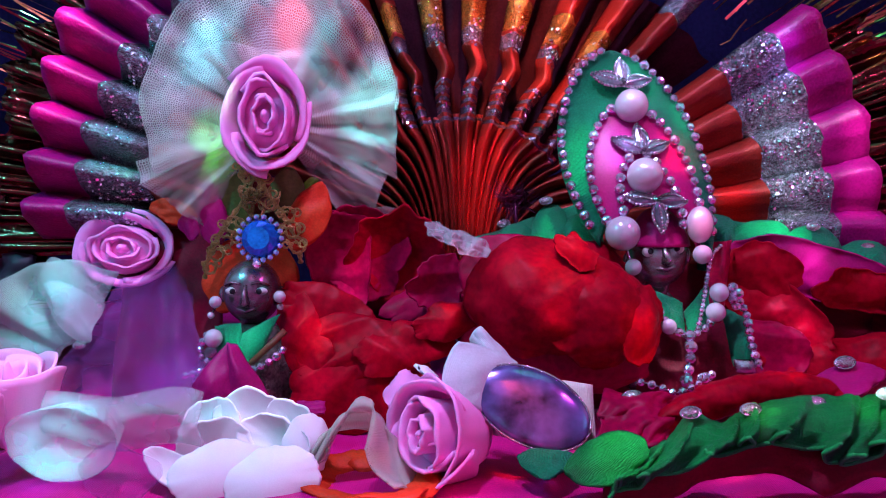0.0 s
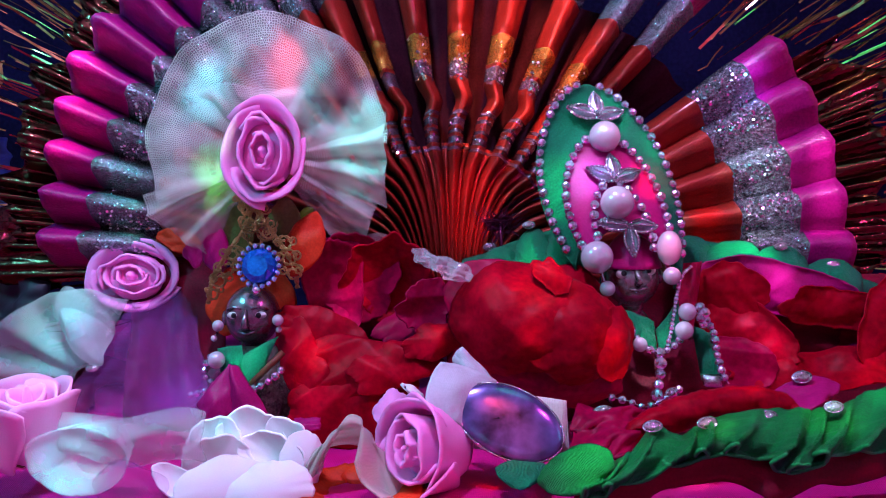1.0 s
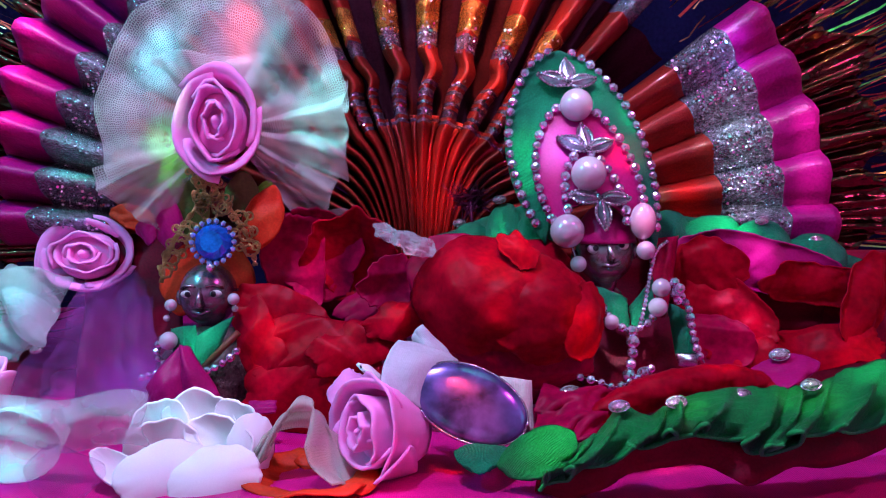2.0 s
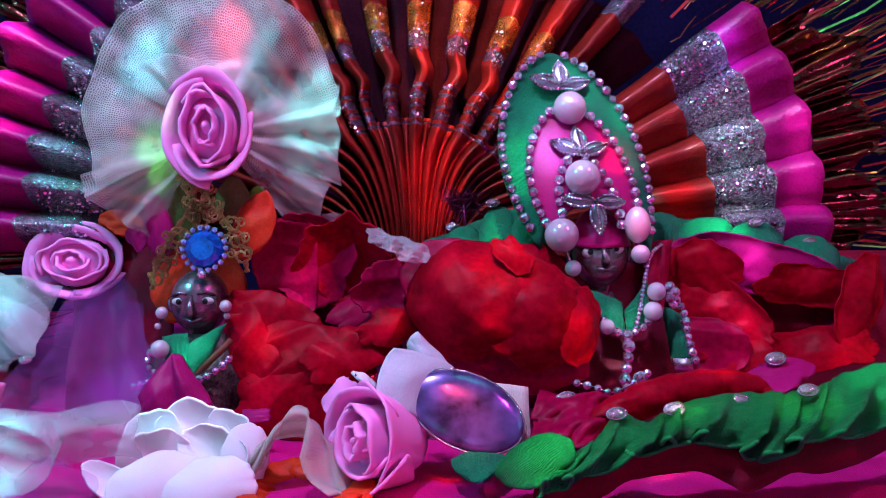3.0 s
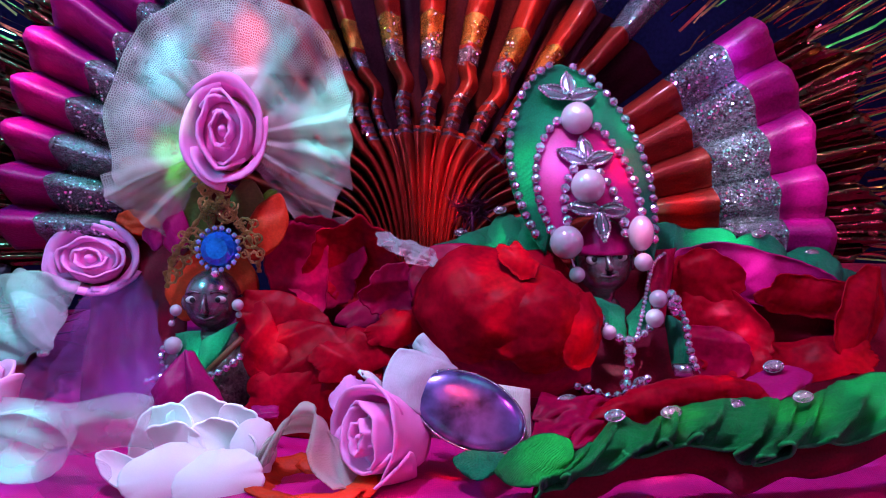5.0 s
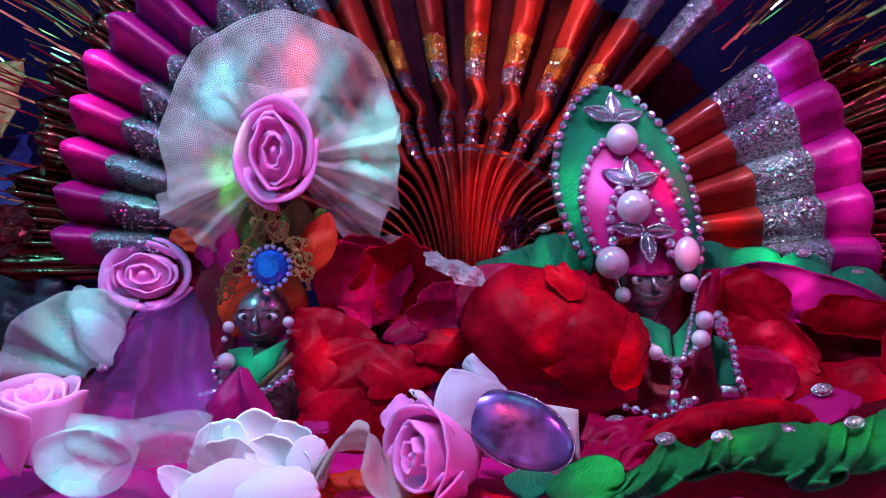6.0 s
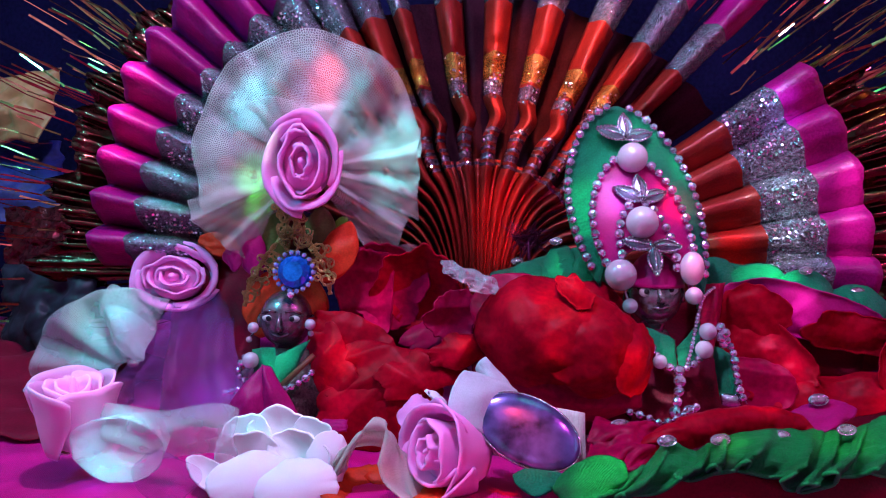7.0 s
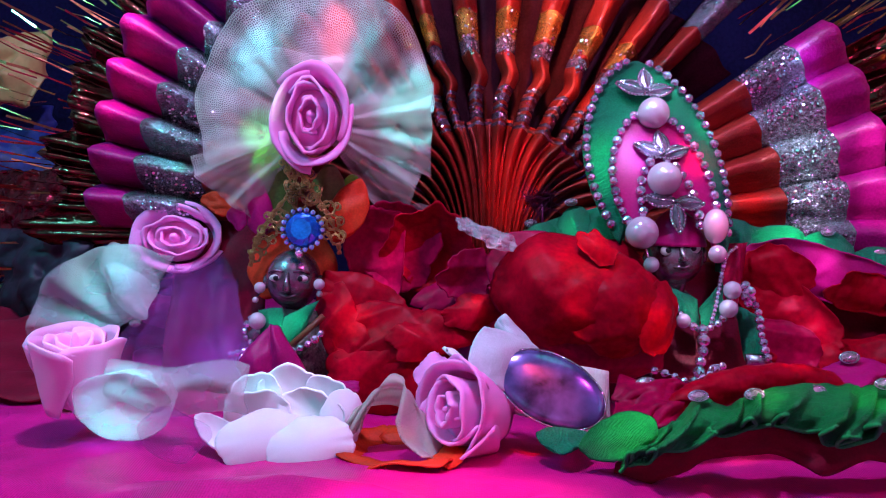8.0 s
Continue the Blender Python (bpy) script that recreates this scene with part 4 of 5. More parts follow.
piece("collar", dress, off, (12, 12), quad((0.0726, 0.274, 0.0517), (0.0835, 0.27, 0.0471), (0.0732, 0.268, 0.0416), (0.0835, 0.266, 0.0358), 0.003, 0.001), GREEN)
piece("collar", dress, off, (12, 12), quad((0.0845, 0.27, 0.0441), (0.0941, 0.276, 0.0541), (0.0844, 0.266, 0.0358), (0.0944, 0.27, 0.0409), 0.003, 0.001), GREEN)
piece("sleeve", dress, off, (14, 14), quad((0.0993, 0.275, 0.045), (0.1056, 0.27, 0.0407), (0.0988, 0.262, 0.0266), (0.1069, 0.262, 0.0265), 0.006, 0.0012), GREEN)
piece("skirt", dress, off, (20, 14), quad((0.0725, 0.283, 0.0391), (0.1101, 0.283, 0.0405), (0.0677, 0.27, 0.0132), (0.1122, 0.272, 0.0139), 0.004, 0.002, 4), WINE, "dark skirt in shadow")
piece("cuff", dress, off, (10, 6), quad((0.0978, 0.259, 0.0296), (0.105, 0.259, 0.0295), (0.0986, 0.258, 0.0256), (0.1051, 0.258, 0.0251), 0.003), SILVER, "pale shiny cuff")


# ---- green cloth with rhinestones ----
def rhinestone(p, r, normal=(0, -0.8, 0.6), label="round clear rhinestone set on green cloth"):
    m = orient(p, normal, 8) @ Matrix.Diagonal((1.18, 0.74, 1, 1))
    s = root("rhinestone", m, label, "rhinestone", "rhinestones")
    ring = bmesh.new()
    tube(ring, [(r * math.cos(k * math.pi / 10), r * math.sin(k * math.pi / 10), 0) for k in range(21)], r * 0.16, 6)
    part("setting", ring, SILVER, s)
    bm = bmesh.new()
    rings = [[bm.verts.new((q * r * math.cos((k + o) * math.pi / 5), q * r * math.sin((k + o) * math.pi / 5), z * r)) for k in range(10)] for q, z, o in ((0.95, -0.1, 0), (0.92, 0.15, 0.5), (0.5, 0.5, 0))]
    for a, b in zip(rings, rings[1:]):
        for k in range(10):
            bm.faces.new([a[k], a[(k + 1) % 10], b[(k + 1) % 10], b[k]])
    bm.faces.new(rings[-1])
    bm.faces.new(rings[0][::-1])
    part("stone", bm, CRYSTAL, s)
    return s


TOP = curve([(0.0542, 0.212, 0.0132), (0.0611, 0.208, 0.0184), (0.068, 0.211, 0.024), (0.0761, 0.207, 0.0237), (0.0837, 0.207, 0.0282), (0.1013, 0.209, 0.0302), (0.1141, 0.21, 0.0297), (0.1237, 0.212, 0.0296), (0.1356, 0.216, 0.034), (0.154, 0.222, 0.0347), (0.1758, 0.23, 0.0377)], 100)
LOW = curve([(0.0443, 0.2, 0.0081), (0.0512, 0.197, 0.011), (0.0607, 0.194, 0.0161), (0.0707, 0.194, 0.0199), (0.084, 0.195, 0.0227), (0.0948, 0.19, 0.0216), (0.101, 0.188, 0.0199), (0.1117, 0.19, 0.0235), (0.1229, 0.193, 0.023), (0.1404, 0.2, 0.025), (0.1621, 0.21, 0.0279)], 100)


def ruffle(u, v):
    s = u * 100
    k = min(99, int(s))
    a, b = TOP[k].lerp(TOP[k + 1], s - k), LOW[k].lerp(LOW[k + 1], s - k)
    p = a.lerp(b, v)
    turn = 2 * math.pi * (11.0 * u + 0.7 * v) + 5.0 * wob(u, 0, 0, 5)
    wave = math.sin(turn) + 0.35 * math.sin(2.3 * turn + 1.0)
    curl = math.sin(math.pi * min(1.0, v * 1.1)) * 0.004
    grow = min(1.0, 0.3 + u * 5)
    return p + Vector((0.0034 * v * grow * math.cos(turn), -0.0042 * wave * (0.2 + 0.8 * v) * grow - curl - 0.0008 * abs(wob(u, 0.3 * v, 2, 46)), 0.0026 * wave * v ** 1.5 + 0.0008 * wave * (1 - v) + 0.001 * wob(u, v, 3, 20)))


RB = Vector((0.10, 0.20, 0.012))
ruf = root("ruffle", RB, "gathered green cloth ruffle dotted with clear rhinestones", "cloth ruffle")
part("band", sheet(bmesh.new(), 260, 16, lambda u, v: Vector(ruffle(u, v)) - RB, 0.0009), GRASS, ruf)
bm = bmesh.new()
tube(bm, [Vector(ruffle(k / 260, 1.0)) - RB for k in range(261)], 0.0006, 6)
part("hem", bm, GRASS, ruf, "rolled green hem along the edge")


cloth("cloth_fold", 60, 10, lambda u, v: TOP[min(100, int(u * 100))].lerp(LOW[min(100, int(u * 100))], 0.75 + 0.42 * v) + Vector((0, 0.009 - 0.004 * v * (1 - v) + 0.002 * wob(u, v, 0, 9), -0.010 * v * v + 0.001 * wob(u, 0, 0, 12))),
      WINE, "dark wine cloth rolled under the green ruffle", "cloth fold", 0.001)
for p in ((0.0816, 0.203, 0.0281), (0.1001, 0.206, 0.029), (0.0667, 0.206, 0.0264), (0.1188, 0.205, 0.0318)):
    rhinestone(p, 0.00230)
cloth("leaf", 20, 12, quad((0.0300, 0.212, 0.0080), (0.0455, 0.212, 0.0215), (0.0430, 0.203, 0.0055), (0.0585, 0.205, 0.0180), 0.004, 0.0014, 3, 2, 1.5, 0.0012, rnd=0.3), GRASS, "folded green cloth leaf lying on the altar cloth", "leaf", 0.0008, "cloth leaves")
cloth("leaf", 20, 12, quad((0.0191, 0.222, 0.012), (0.0397, 0.222, 0.0117), (0.0241, 0.21, 0.0064), (0.0335, 0.21, 0.0071), 0.002, 0.0012, 3, 5, rnd=0.45), GREEN, "dark green cloth leaf under the glass oval", "leaf", 0.0008, "cloth leaves")
cloth("green_cloth", 60, 16, quad((0.1041, 0.322, 0.0779), (0.1985, 0.315, 0.0524), (0.1025, 0.312, 0.0544), (0.1902, 0.3, 0.0342), 0.004, 0.002, 4, 7, 4.0, 0.0045), GREEN, "green cloth bunched in folds behind the red rose", "cloth", 0.0009)
cloth("green_cloth", 40, 16, quad((0.0131, 0.335, 0.0658), (0.0639, 0.318, 0.0845), (0.015, 0.31, 0.0493), (0.063, 0.3, 0.0541), 0.004, 0.003, 4, 3, 2.5, 0.004), GREEN, "green cloth tucked behind the middle rose", "cloth", 0.0009)
for k, (c, d, e, g) in enumerate((((0.0357, 0.326, 0.0774), (0.0506, 0.322, 0.0819), (0.0375, 0.308, 0.0559), (0.0518, 0.306, 0.0559)), ((0.0489, 0.318, 0.0774), (0.0617, 0.312, 0.0755), (0.0477, 0.3, 0.0565), (0.0616, 0.298, 0.0565)),
                                  ((0.1041, 0.322, 0.0772), (0.1203, 0.318, 0.0747), (0.1019, 0.306, 0.0572), (0.1186, 0.306, 0.0547)), ((0.115, 0.316, 0.074), (0.1405, 0.314, 0.0741), (0.1128, 0.302, 0.0552), (0.137, 0.302, 0.0526)),
                                  ((0.134, 0.312, 0.0731), (0.1601, 0.312, 0.0704), (0.1318, 0.3, 0.0507), (0.1548, 0.3, 0.0503)), ((0.1556, 0.312, 0.0675), (0.1817, 0.312, 0.0644), (0.1516, 0.3, 0.0481), (0.1768, 0.3, 0.0455)), ((0.0201, 0.322, 0.07), (0.0377, 0.322, 0.0744), (0.0217, 0.306, 0.0564), (0.0373, 0.306, 0.0539)))):
    cloth("green_petal", 18, 16, quad(c, d, e, g, 0.008, 0.0012, 3, k, rnd=0.35), GREEN, "rounded green cloth petal tucked behind the roses", "petal", 0.0009, "green petals")
for p in ((0.1452, 0.305, 0.0725), (0.1668, 0.305, 0.0644), (0.0254, 0.325, 0.0729), (0.042, 0.318, 0.0825), (0.0125, 0.318, 0.0646)):
    rhinestone(p, 0.00221, (0, -0.9, 0.4))
rhinestone((0.0571, 0.231, 0.024), 0.00262, (0, -0.9, 0.4), "blue-tinted oval rhinestone on red cloth")
rhinestone((0.1234, 0.236, 0.0335), 0.00262, (0, -0.9, 0.4), "clear rhinestone cluster on magenta cloth")
rhinestone((0.0836, 0.245, 0.0267), 0.00197, (0, -0.9, 0.4), "small clear rhinestone on the red fold")

rhinestone((-0.1366, 0.29, 0.0565), 0.0020, (0, -0.9, 0.4), "small clear rhinestone on white organza")
rhinestone((-0.1266, 0.268, 0.0327), 0.0018, (0, -0.9, 0.4), "small clear rhinestone on cream tulle")

# red and magenta cloth in front of the crowned figure
bm = bmesh.new()
roll = curve([(0.0588, 0.219, 0.0157), (0.0693, 0.222, 0.0216), (0.0836, 0.226, 0.0252), (0.1001, 0.23, 0.027), (0.1128, 0.23, 0.0261), (0.1186, 0.226, 0.0229)], 50)
tube(bm, [p + Vector((0, 0.0012 * wob(i, 0, 0, 0.22), 0.001 * wob(i, 3, 0, 0.3))) for i, p in enumerate(roll)], lambda q: 0.001 + 0.0046 * math.sin(math.pi * min(1, 0.04 + q * 0.94)) ** 0.7, 20)
for v in bm.verts:
    v.co += Vector((0, 1, 0.4)) * (0.0014 * wob(v.co.x, v.co.y * 2, v.co.z * 3, 130) + 0.0007 * wob(v.co.x, v.co.y * 2, v.co.z * 3, 340))
thing("red_cloth", bm, RED, "red cloth rolled into a long soft fold", "cloth")
cloth("red_cloth", 30, 14, quad((0.0485, 0.236, 0.0245), (0.0798, 0.236, 0.024), (0.0435, 0.214, 0.0143), (0.0641, 0.214, 0.0172), 0.005, 0.005, 3, 4), CRIMSON, "crimson cloth spread under the rhinestones", "cloth", 0.001)
cloth("magenta_cloth", 24, 14, quad((0.1118, 0.24, 0.0314), (0.1419, 0.242, 0.0331), (0.112, 0.226, 0.0236), (0.1269, 0.226, 0.0258), 0.002, 0.0015, 3, 8, rnd=0.55), FUCHSIA, "magenta cloth corner below the red rose", "cloth", 0.001)
cloth("wine_cloth", 60, 20, quad((0.006, 0.318, 0.0562), (0.2133, 0.318, 0.0594), (0.006, 0.300, 0.0020), (0.2000, 0.300, 0.0020), 0.002, 0.004, 5, 6), WINE, "dark wine cloth heaped behind the roses", "cloth", 0.001)

# dark tinsel sprig
bm = bmesh.new()
rng = random.Random(9)
for i in range(90):
    d = Vector((rng.gauss(0, 1), rng.gauss(0, 0.6), rng.gauss(0.1, 0.6))).normalized()
    p = Vector((0.0304, 0.328, 0.0826)) + Vector((rng.uniform(-0.005, 0.005), 0, rng.uniform(-0.003, 0.003)))
    tube(bm, [p, p + d * rng.uniform(0.006, 0.012)], lambda q: 0.0004 * (1.1 - q), 4)
tube(bm, [(0.0304, 0.328, 0.0826), (0.0314, 0.326, 0.0613)], 0.0008, 6)
thing("tinsel_sprig", bm, BURGUNDY_FUR, "dark purple spiky tinsel sprig above green cloth", "sprig")

# ---- glass oval on its card, white ribbon ----
m = orient((0.0263, 0.226, 0.0225), (0.05, -0.85, 0.5), 0)
ov = root("glass_oval", m, "violet oval glass cabochon leaning on a white card", "cabochon")
bm = bmesh.new()
turn = Matrix.Rotation(radians(-27), 3, "Z")
ball(bm, (0, 0, 0), (0.0178, 0.0112, 0.0026), 40, 0, turn)
part("cabochon", bm, OVAL, ov)
bm = bmesh.new()
tube(bm, [turn @ Vector((0.0181 * math.cos(k * math.pi / 24), 0.0115 * math.sin(k * math.pi / 24), -0.0002)) for k in range(49)], 0.0004, 8)
part("rim", bm, SILVER, ov, "thin silver rim")
cloth("card", 10, 10, quad((0.0173, 0.236, 0.0313), (0.0459, 0.236, 0.0264), (0.0135, 0.229, 0.0132), (0.0456, 0.226, 0.0085), 0.0, 0.0004, 3, 1), CREAM, "small white card under the glass oval", "card", 0.0012)
cloth("white_ribbon", 24, 16, quad((0.0034, 0.234, 0.0419), (0.0248, 0.238, 0.0333), (-0.0018, 0.224, 0.0286), (0.0144, 0.226, 0.0193), 0.003, 0.0008, 3, 2, rnd=0.15), SATIN, "white satin ribbon rolled into a loop", "ribbon", 0.0008)
cloth("white_ribbon", 16, 12, quad((0.0079, 0.242, 0.0399), (0.0115, 0.242, 0.0445), (0.0139, 0.238, 0.03), (0.0235, 0.238, 0.0316), 0.003, 0.0008, 3, 3, rnd=0.15), SATIN, "pointed tip of white satin ribbon", "ribbon", 0.0008)
cloth("pink_petal", 16, 12, quad((-0.0183, 0.24, 0.0279), (-0.0065, 0.242, 0.0321), (-0.0181, 0.232, 0.018), (-0.0011, 0.234, 0.0171), 0.004, 0.0008, 3, 4, rnd=0.55), PINK, "loose pink foam petal behind the rosebud", "petal", 0.0012)
cloth("white_petal", 12, 10, quad((-0.0092, 0.238, 0.033), (-0.0016, 0.238, 0.0302), (-0.0082, 0.234, 0.0327), (-0.0014, 0.234, 0.0259), 0.002, 0.0003, 3, 4, rnd=0.55), WHITE, "small white foam petal tip", "petal", 0.0012)

# cream ribbon beside the rosebud, orange petals under it
RIB = curve([(-0.0399, 0.222, 0.0063), (-0.0348, 0.221, 0.0166), (-0.0307, 0.222, 0.0226), (-0.024, 0.223, 0.0239), (-0.0173, 0.222, 0.0214), (-0.0134, 0.219, 0.0136), (-0.0101, 0.216, 0.0063), (-0.0035, 0.212, 0.0025)], 60)
cloth("cream_ribbon", 60, 10, lambda u, v: RIB[min(60, int(u * 60))] + Vector((0.019 * (v - 0.5) * (1 if u > 0.5 else -0.6) * min(1, abs(u - 0.5) * 4), 0.008 * (v - 0.3) + 0.0022 * math.sin(13 * v + 5 * u), -0.012 * (v - 0.2) + 0.001 * wob(u, v, 0, 6))),
      GAUZE, "cream gauze ribbon arched between flowers", "ribbon", 0.0006)
fl = root("orange_flower", (-0.022, 0.222, -0.002), "orange cloth flower lying under the ribbon", "flower")
for k in range(5):
    part("petal", rose_petal(bmesh.new(), 72 * k, 44, 0.003, 0.019, 0.008, 0.002, 0.3, k, 0.004, 0.0006), ORANGE, fl)

# ---- tulle, organza and lilac drape beside the lower rose ----
drape = root("lilac_drape", (-0.106, 0.285, 0.008), "sheer lilac drape hanging in two layers below a rose", "drape")
do = Vector((0.106, -0.285, -0.008))
piece("outer_layer", drape, do, (40, 24), quad((-0.1311, 0.318, 0.0508), (-0.1064, 0.318, 0.0574), (-0.1380, 0.258, 0.0141), (-0.0800, 0.266, 0.0118), 0.010, 0.005, 3, 2, 2.5, 0.003), NET_LILAC, "", 0.0003)
piece("inner_layer", drape, do, (40, 24), quad((-0.1331, 0.322, 0.048), (-0.1056, 0.322, 0.057), (-0.1365, 0.275, 0.0112), (-0.0826, 0.278, 0.0094), 0.006, 0.005, 4, 5, rnd=0.15), NET_LILAC, "", 0.0003)
cloth("wine_drape", 30, 20, quad((-0.1351, 0.335, 0.0733), (-0.0895, 0.318, 0.0733), (-0.1303, 0.3, -0.0006), (-0.087, 0.3, -0.0013), 0.004, 0.003, 4, 9), WINE, "dark wine cloth hanging behind the figurine", "drape", 0.001)
cloth("organza_leaf", 24, 24, quad((-0.1517, 0.285, 0.0579), (-0.1325, 0.285, 0.0654), (-0.1286, 0.262, 0.0345), (-0.1097, 0.262, 0.035), 0.010, 0.0015, 3, 3, 1.0, 0.001, rnd=0.55), ORGANZA, "white organza scrap folded like a leaf", "organza", 0.0003)


def net_arc(u, v):
    a = radians(62 + 122 * u)
    c = Vector((-0.1301, 0.265, 0.0283))
    r = 0.004 + (0.030 + 0.003 * wob(u, 0, 2, 6)) * v
    return c + Vector((r * math.cos(a) * 1.15, 0.005 * wob(u, 0.1 * v, 4, 7) * v - 0.002 * v + 0.006, r * math.sin(a)))


cloth("tulle_scrap", 60, 14, net_arc, ORGANZA, "round scrap of stiff cream tulle above the pale rose", "tulle", 0.0002)


def organza_loop(u, v):
    """The curled end of the ribbon: a funnel that opens to the front."""
    a = 2 * math.pi * u
    k = 0.45 + 0.55 * v ** 0.7
    rx, rz = 0.0150 * k, 0.0105 * k
    drop = 1 + 0.35 * max(0.0, -math.cos(a)) * max(0.0, math.sin(a))
    return Vector((-0.1045 + 0.004 * (1 - v), 0.224 - 0.015 * v, 0.0165 + 0.004 * (1 - v))) + Vector((rx * math.cos(a) * drop, 0.0012 * wob(math.cos(a), math.sin(a), v, 2), rz * math.sin(a) + 0.0012 * wob(math.cos(a), math.sin(a), v, 1.7, 3)))


def organza_band(u, v):
    p = Vector((-0.070, 0.224, 0.0190)).lerp(Vector((-0.1140, 0.221, 0.0205)), u)
    return p + Vector((0, -0.005 * math.sin(math.pi * v) + 0.0014 * wob(u, v, 0, 5) + 0.0012 * math.sin(9 * v + 4 * u), (0.5 - v) * (0.017 - 0.003 * u) + 0.0014 * math.sin(8 * u)))


rib = root("organza_ribbon", (-0.100, 0.220, 0.004), "sheer white organza ribbon curled open at its end", "ribbon")
piece("loop", rib, Vector((0.100, -0.220, -0.004)), (56, 14), organza_loop, ORGANZA, "", 0.0003)
piece("band", rib, Vector((0.100, -0.220, -0.004)), (40, 12), organza_band, ORGANZA, "", 0.0003)
cloth("organza_ribbon", 40, 12, quad((-0.1036, 0.21, 0.0159), (-0.0811, 0.216, 0.0167), (-0.0926, 0.2, 0.0018), (-0.0734, 0.203, 0.0032), 0.005, 0.001, 3, 6, rnd=0.55), NET_LILAC, "sheer pinkish organza lying on the cloth", "ribbon", 0.0003)
cloth("tulle_scrap", 24, 10, quad((-0.0319, 0.311, 0.084), (-0.0068, 0.311, 0.0760), (-0.0277, 0.308, 0.0691), (-0.0032, 0.308, 0.0664), 0.002, 0.001, 3, 1, rnd=0.55), NET, "thin scrap of white tulle behind the red rose", "tulle", 0.0002)
cloth("organza_scrap", 40, 16, quad((-0.009, 0.285, 0.0769), (0.0178, 0.268, 0.0679), (-0.0037, 0.266, 0.0702), (0.014, 0.26, 0.0618), 0.003, 0.003, 5, 2, 3.0, 0.0022, rnd=0.3), ORGANZA, "crumpled white organza scrap between two red roses", "organza", 0.0003)

# ---- headdress of the other figure: gilt scrolls, blue jewel, petals behind ----
head = root("headdress", (-0.0701, 0.292, 0.0594), "gilt scroll headdress with a big blue jewel", "headdress")
hb = -Vector((-0.0701, 0.292, 0.0594))


def scroll(c, r, turns, start, thick=0.0009, flip=1):
    bm = bmesh.new()
    pts = []
    for k in range(28):
        q = k / 27
        a = start + flip * q * turns * 2 * math.pi
        rr = r * (1 - 0.65 * q)
        pts.append(Vector(c) + hb + Vector((rr * math.cos(a), -0.0012 * q, rr * math.sin(a))))
    tube(bm, pts, lambda q: thick * (0.75 + 0.35 * math.sin(q * 60)), 6)
    tube(bm, [p.lerp(pts[14], 0.45) + Vector((r * 0.9, -0.0006, r * 0.5)) for p in pts], thick * 0.6, 5)
    tube(bm, [p.lerp(pts[14], 0.5) + Vector((-r * 0.9, -0.0004, r * 0.4)) for p in pts], thick * 0.6, 5)
    part("scroll", bm, GOLD, head)


for c, r, s, fl_ in (((-0.0802, 0.288, 0.068), 0.0042, 0.5, 1), ((-0.0835, 0.288, 0.0632), 0.0036, 1.5, 1), ((-0.0779, 0.288, 0.0736), 0.0036, 0, 1), ((-0.0866, 0.289, 0.0579), 0.0028, 2.5, 1), ((-0.056, 0.288, 0.0717), 0.0038, 2.6, -1), ((-0.0541, 0.288, 0.0658), 0.0034, 1.6, -1),
                     ((-0.0574, 0.288, 0.0774), 0.0034, 3.1, -1), ((-0.0686, 0.288, 0.0803), 0.0046, 1.2, 1), ((-0.065, 0.288, 0.0823), 0.0042, 0.4, -1), ((-0.0708, 0.287, 0.085), 0.004, 2.0, 1), ((-0.0676, 0.287, 0.088), 0.0042, 0.0, -1), ((-0.0712, 0.287, 0.0916), 0.0032, 1.0, 1), ((-0.0725, 0.287, 0.0943), 0.0028, 1.0, -1)):
    scroll(c, r, 1.3, s, 0.0007, fl_)
bm = bmesh.new()
tube(bm, [Vector(p) + hb for p in curve([(-0.0896, 0.291, 0.0534), (-0.087, 0.291, 0.0641), (-0.0798, 0.291, 0.0756), (-0.0716, 0.29, 0.087), (-0.074, 0.29, 0.0954)], 30)], lambda q: 0.0009 + 0.0003 * math.sin(q * 70), 6)
tube(bm, [Vector(p) + hb for p in curve([(-0.0533, 0.291, 0.0592), (-0.0547, 0.291, 0.0677), (-0.059, 0.291, 0.0763), (-0.0654, 0.29, 0.0859), (-0.0714, 0.29, 0.0933)], 30)], lambda q: 0.0009 + 0.0003 * math.sin(q * 70), 6)
part("gilt_band", bm, GOLD, head)
jewel = orient((-0.0666, 0.2835, 0.0689), (0.0, -1, 0.12), 0)
bm = bmesh.new()
R = 0.0074
rings = [[bm.verts.new((q * R * math.cos((k + o) * math.pi / 6), q * R * math.sin((k + o) * math.pi / 6), z * R)) for k in range(12)] for q, z, o in ((0.9, -0.35, 0), (1.0, 0.0, 0.5), (0.86, 0.3, 0), (0.55, 0.48, 0.5))]
for a, b in zip(rings, rings[1:]):
    for k in range(12):
        bm.faces.new([a[k], a[(k + 1) % 12], b[(k + 1) % 12], b[k]])
bm.faces.new(rings[-1])
bm.faces.new(rings[0][::-1])
bm.transform(Matrix.Translation(hb) @ jewel)
jw = part("jewel", bm, BLUE, head, "large round faceted blue jewel")
for k in range(18):
    p = jewel @ Vector((0.0079 * math.cos(k * math.pi / 9), 0.0079 * math.sin(k * math.pi / 9), 0.0012)) + hb
    ob = part("bead", BLUE_BEAD, None, jw)
    ob.location, ob.scale = p, (0.0012, 0.0012, 0.0012)
ob = part("bead", BEAD_MESH, None, head)
ob.location, ob.scale = Vector((-0.0675, 0.281, 0.0597)) + hb, (0.0016, 0.0016, 0.0018)

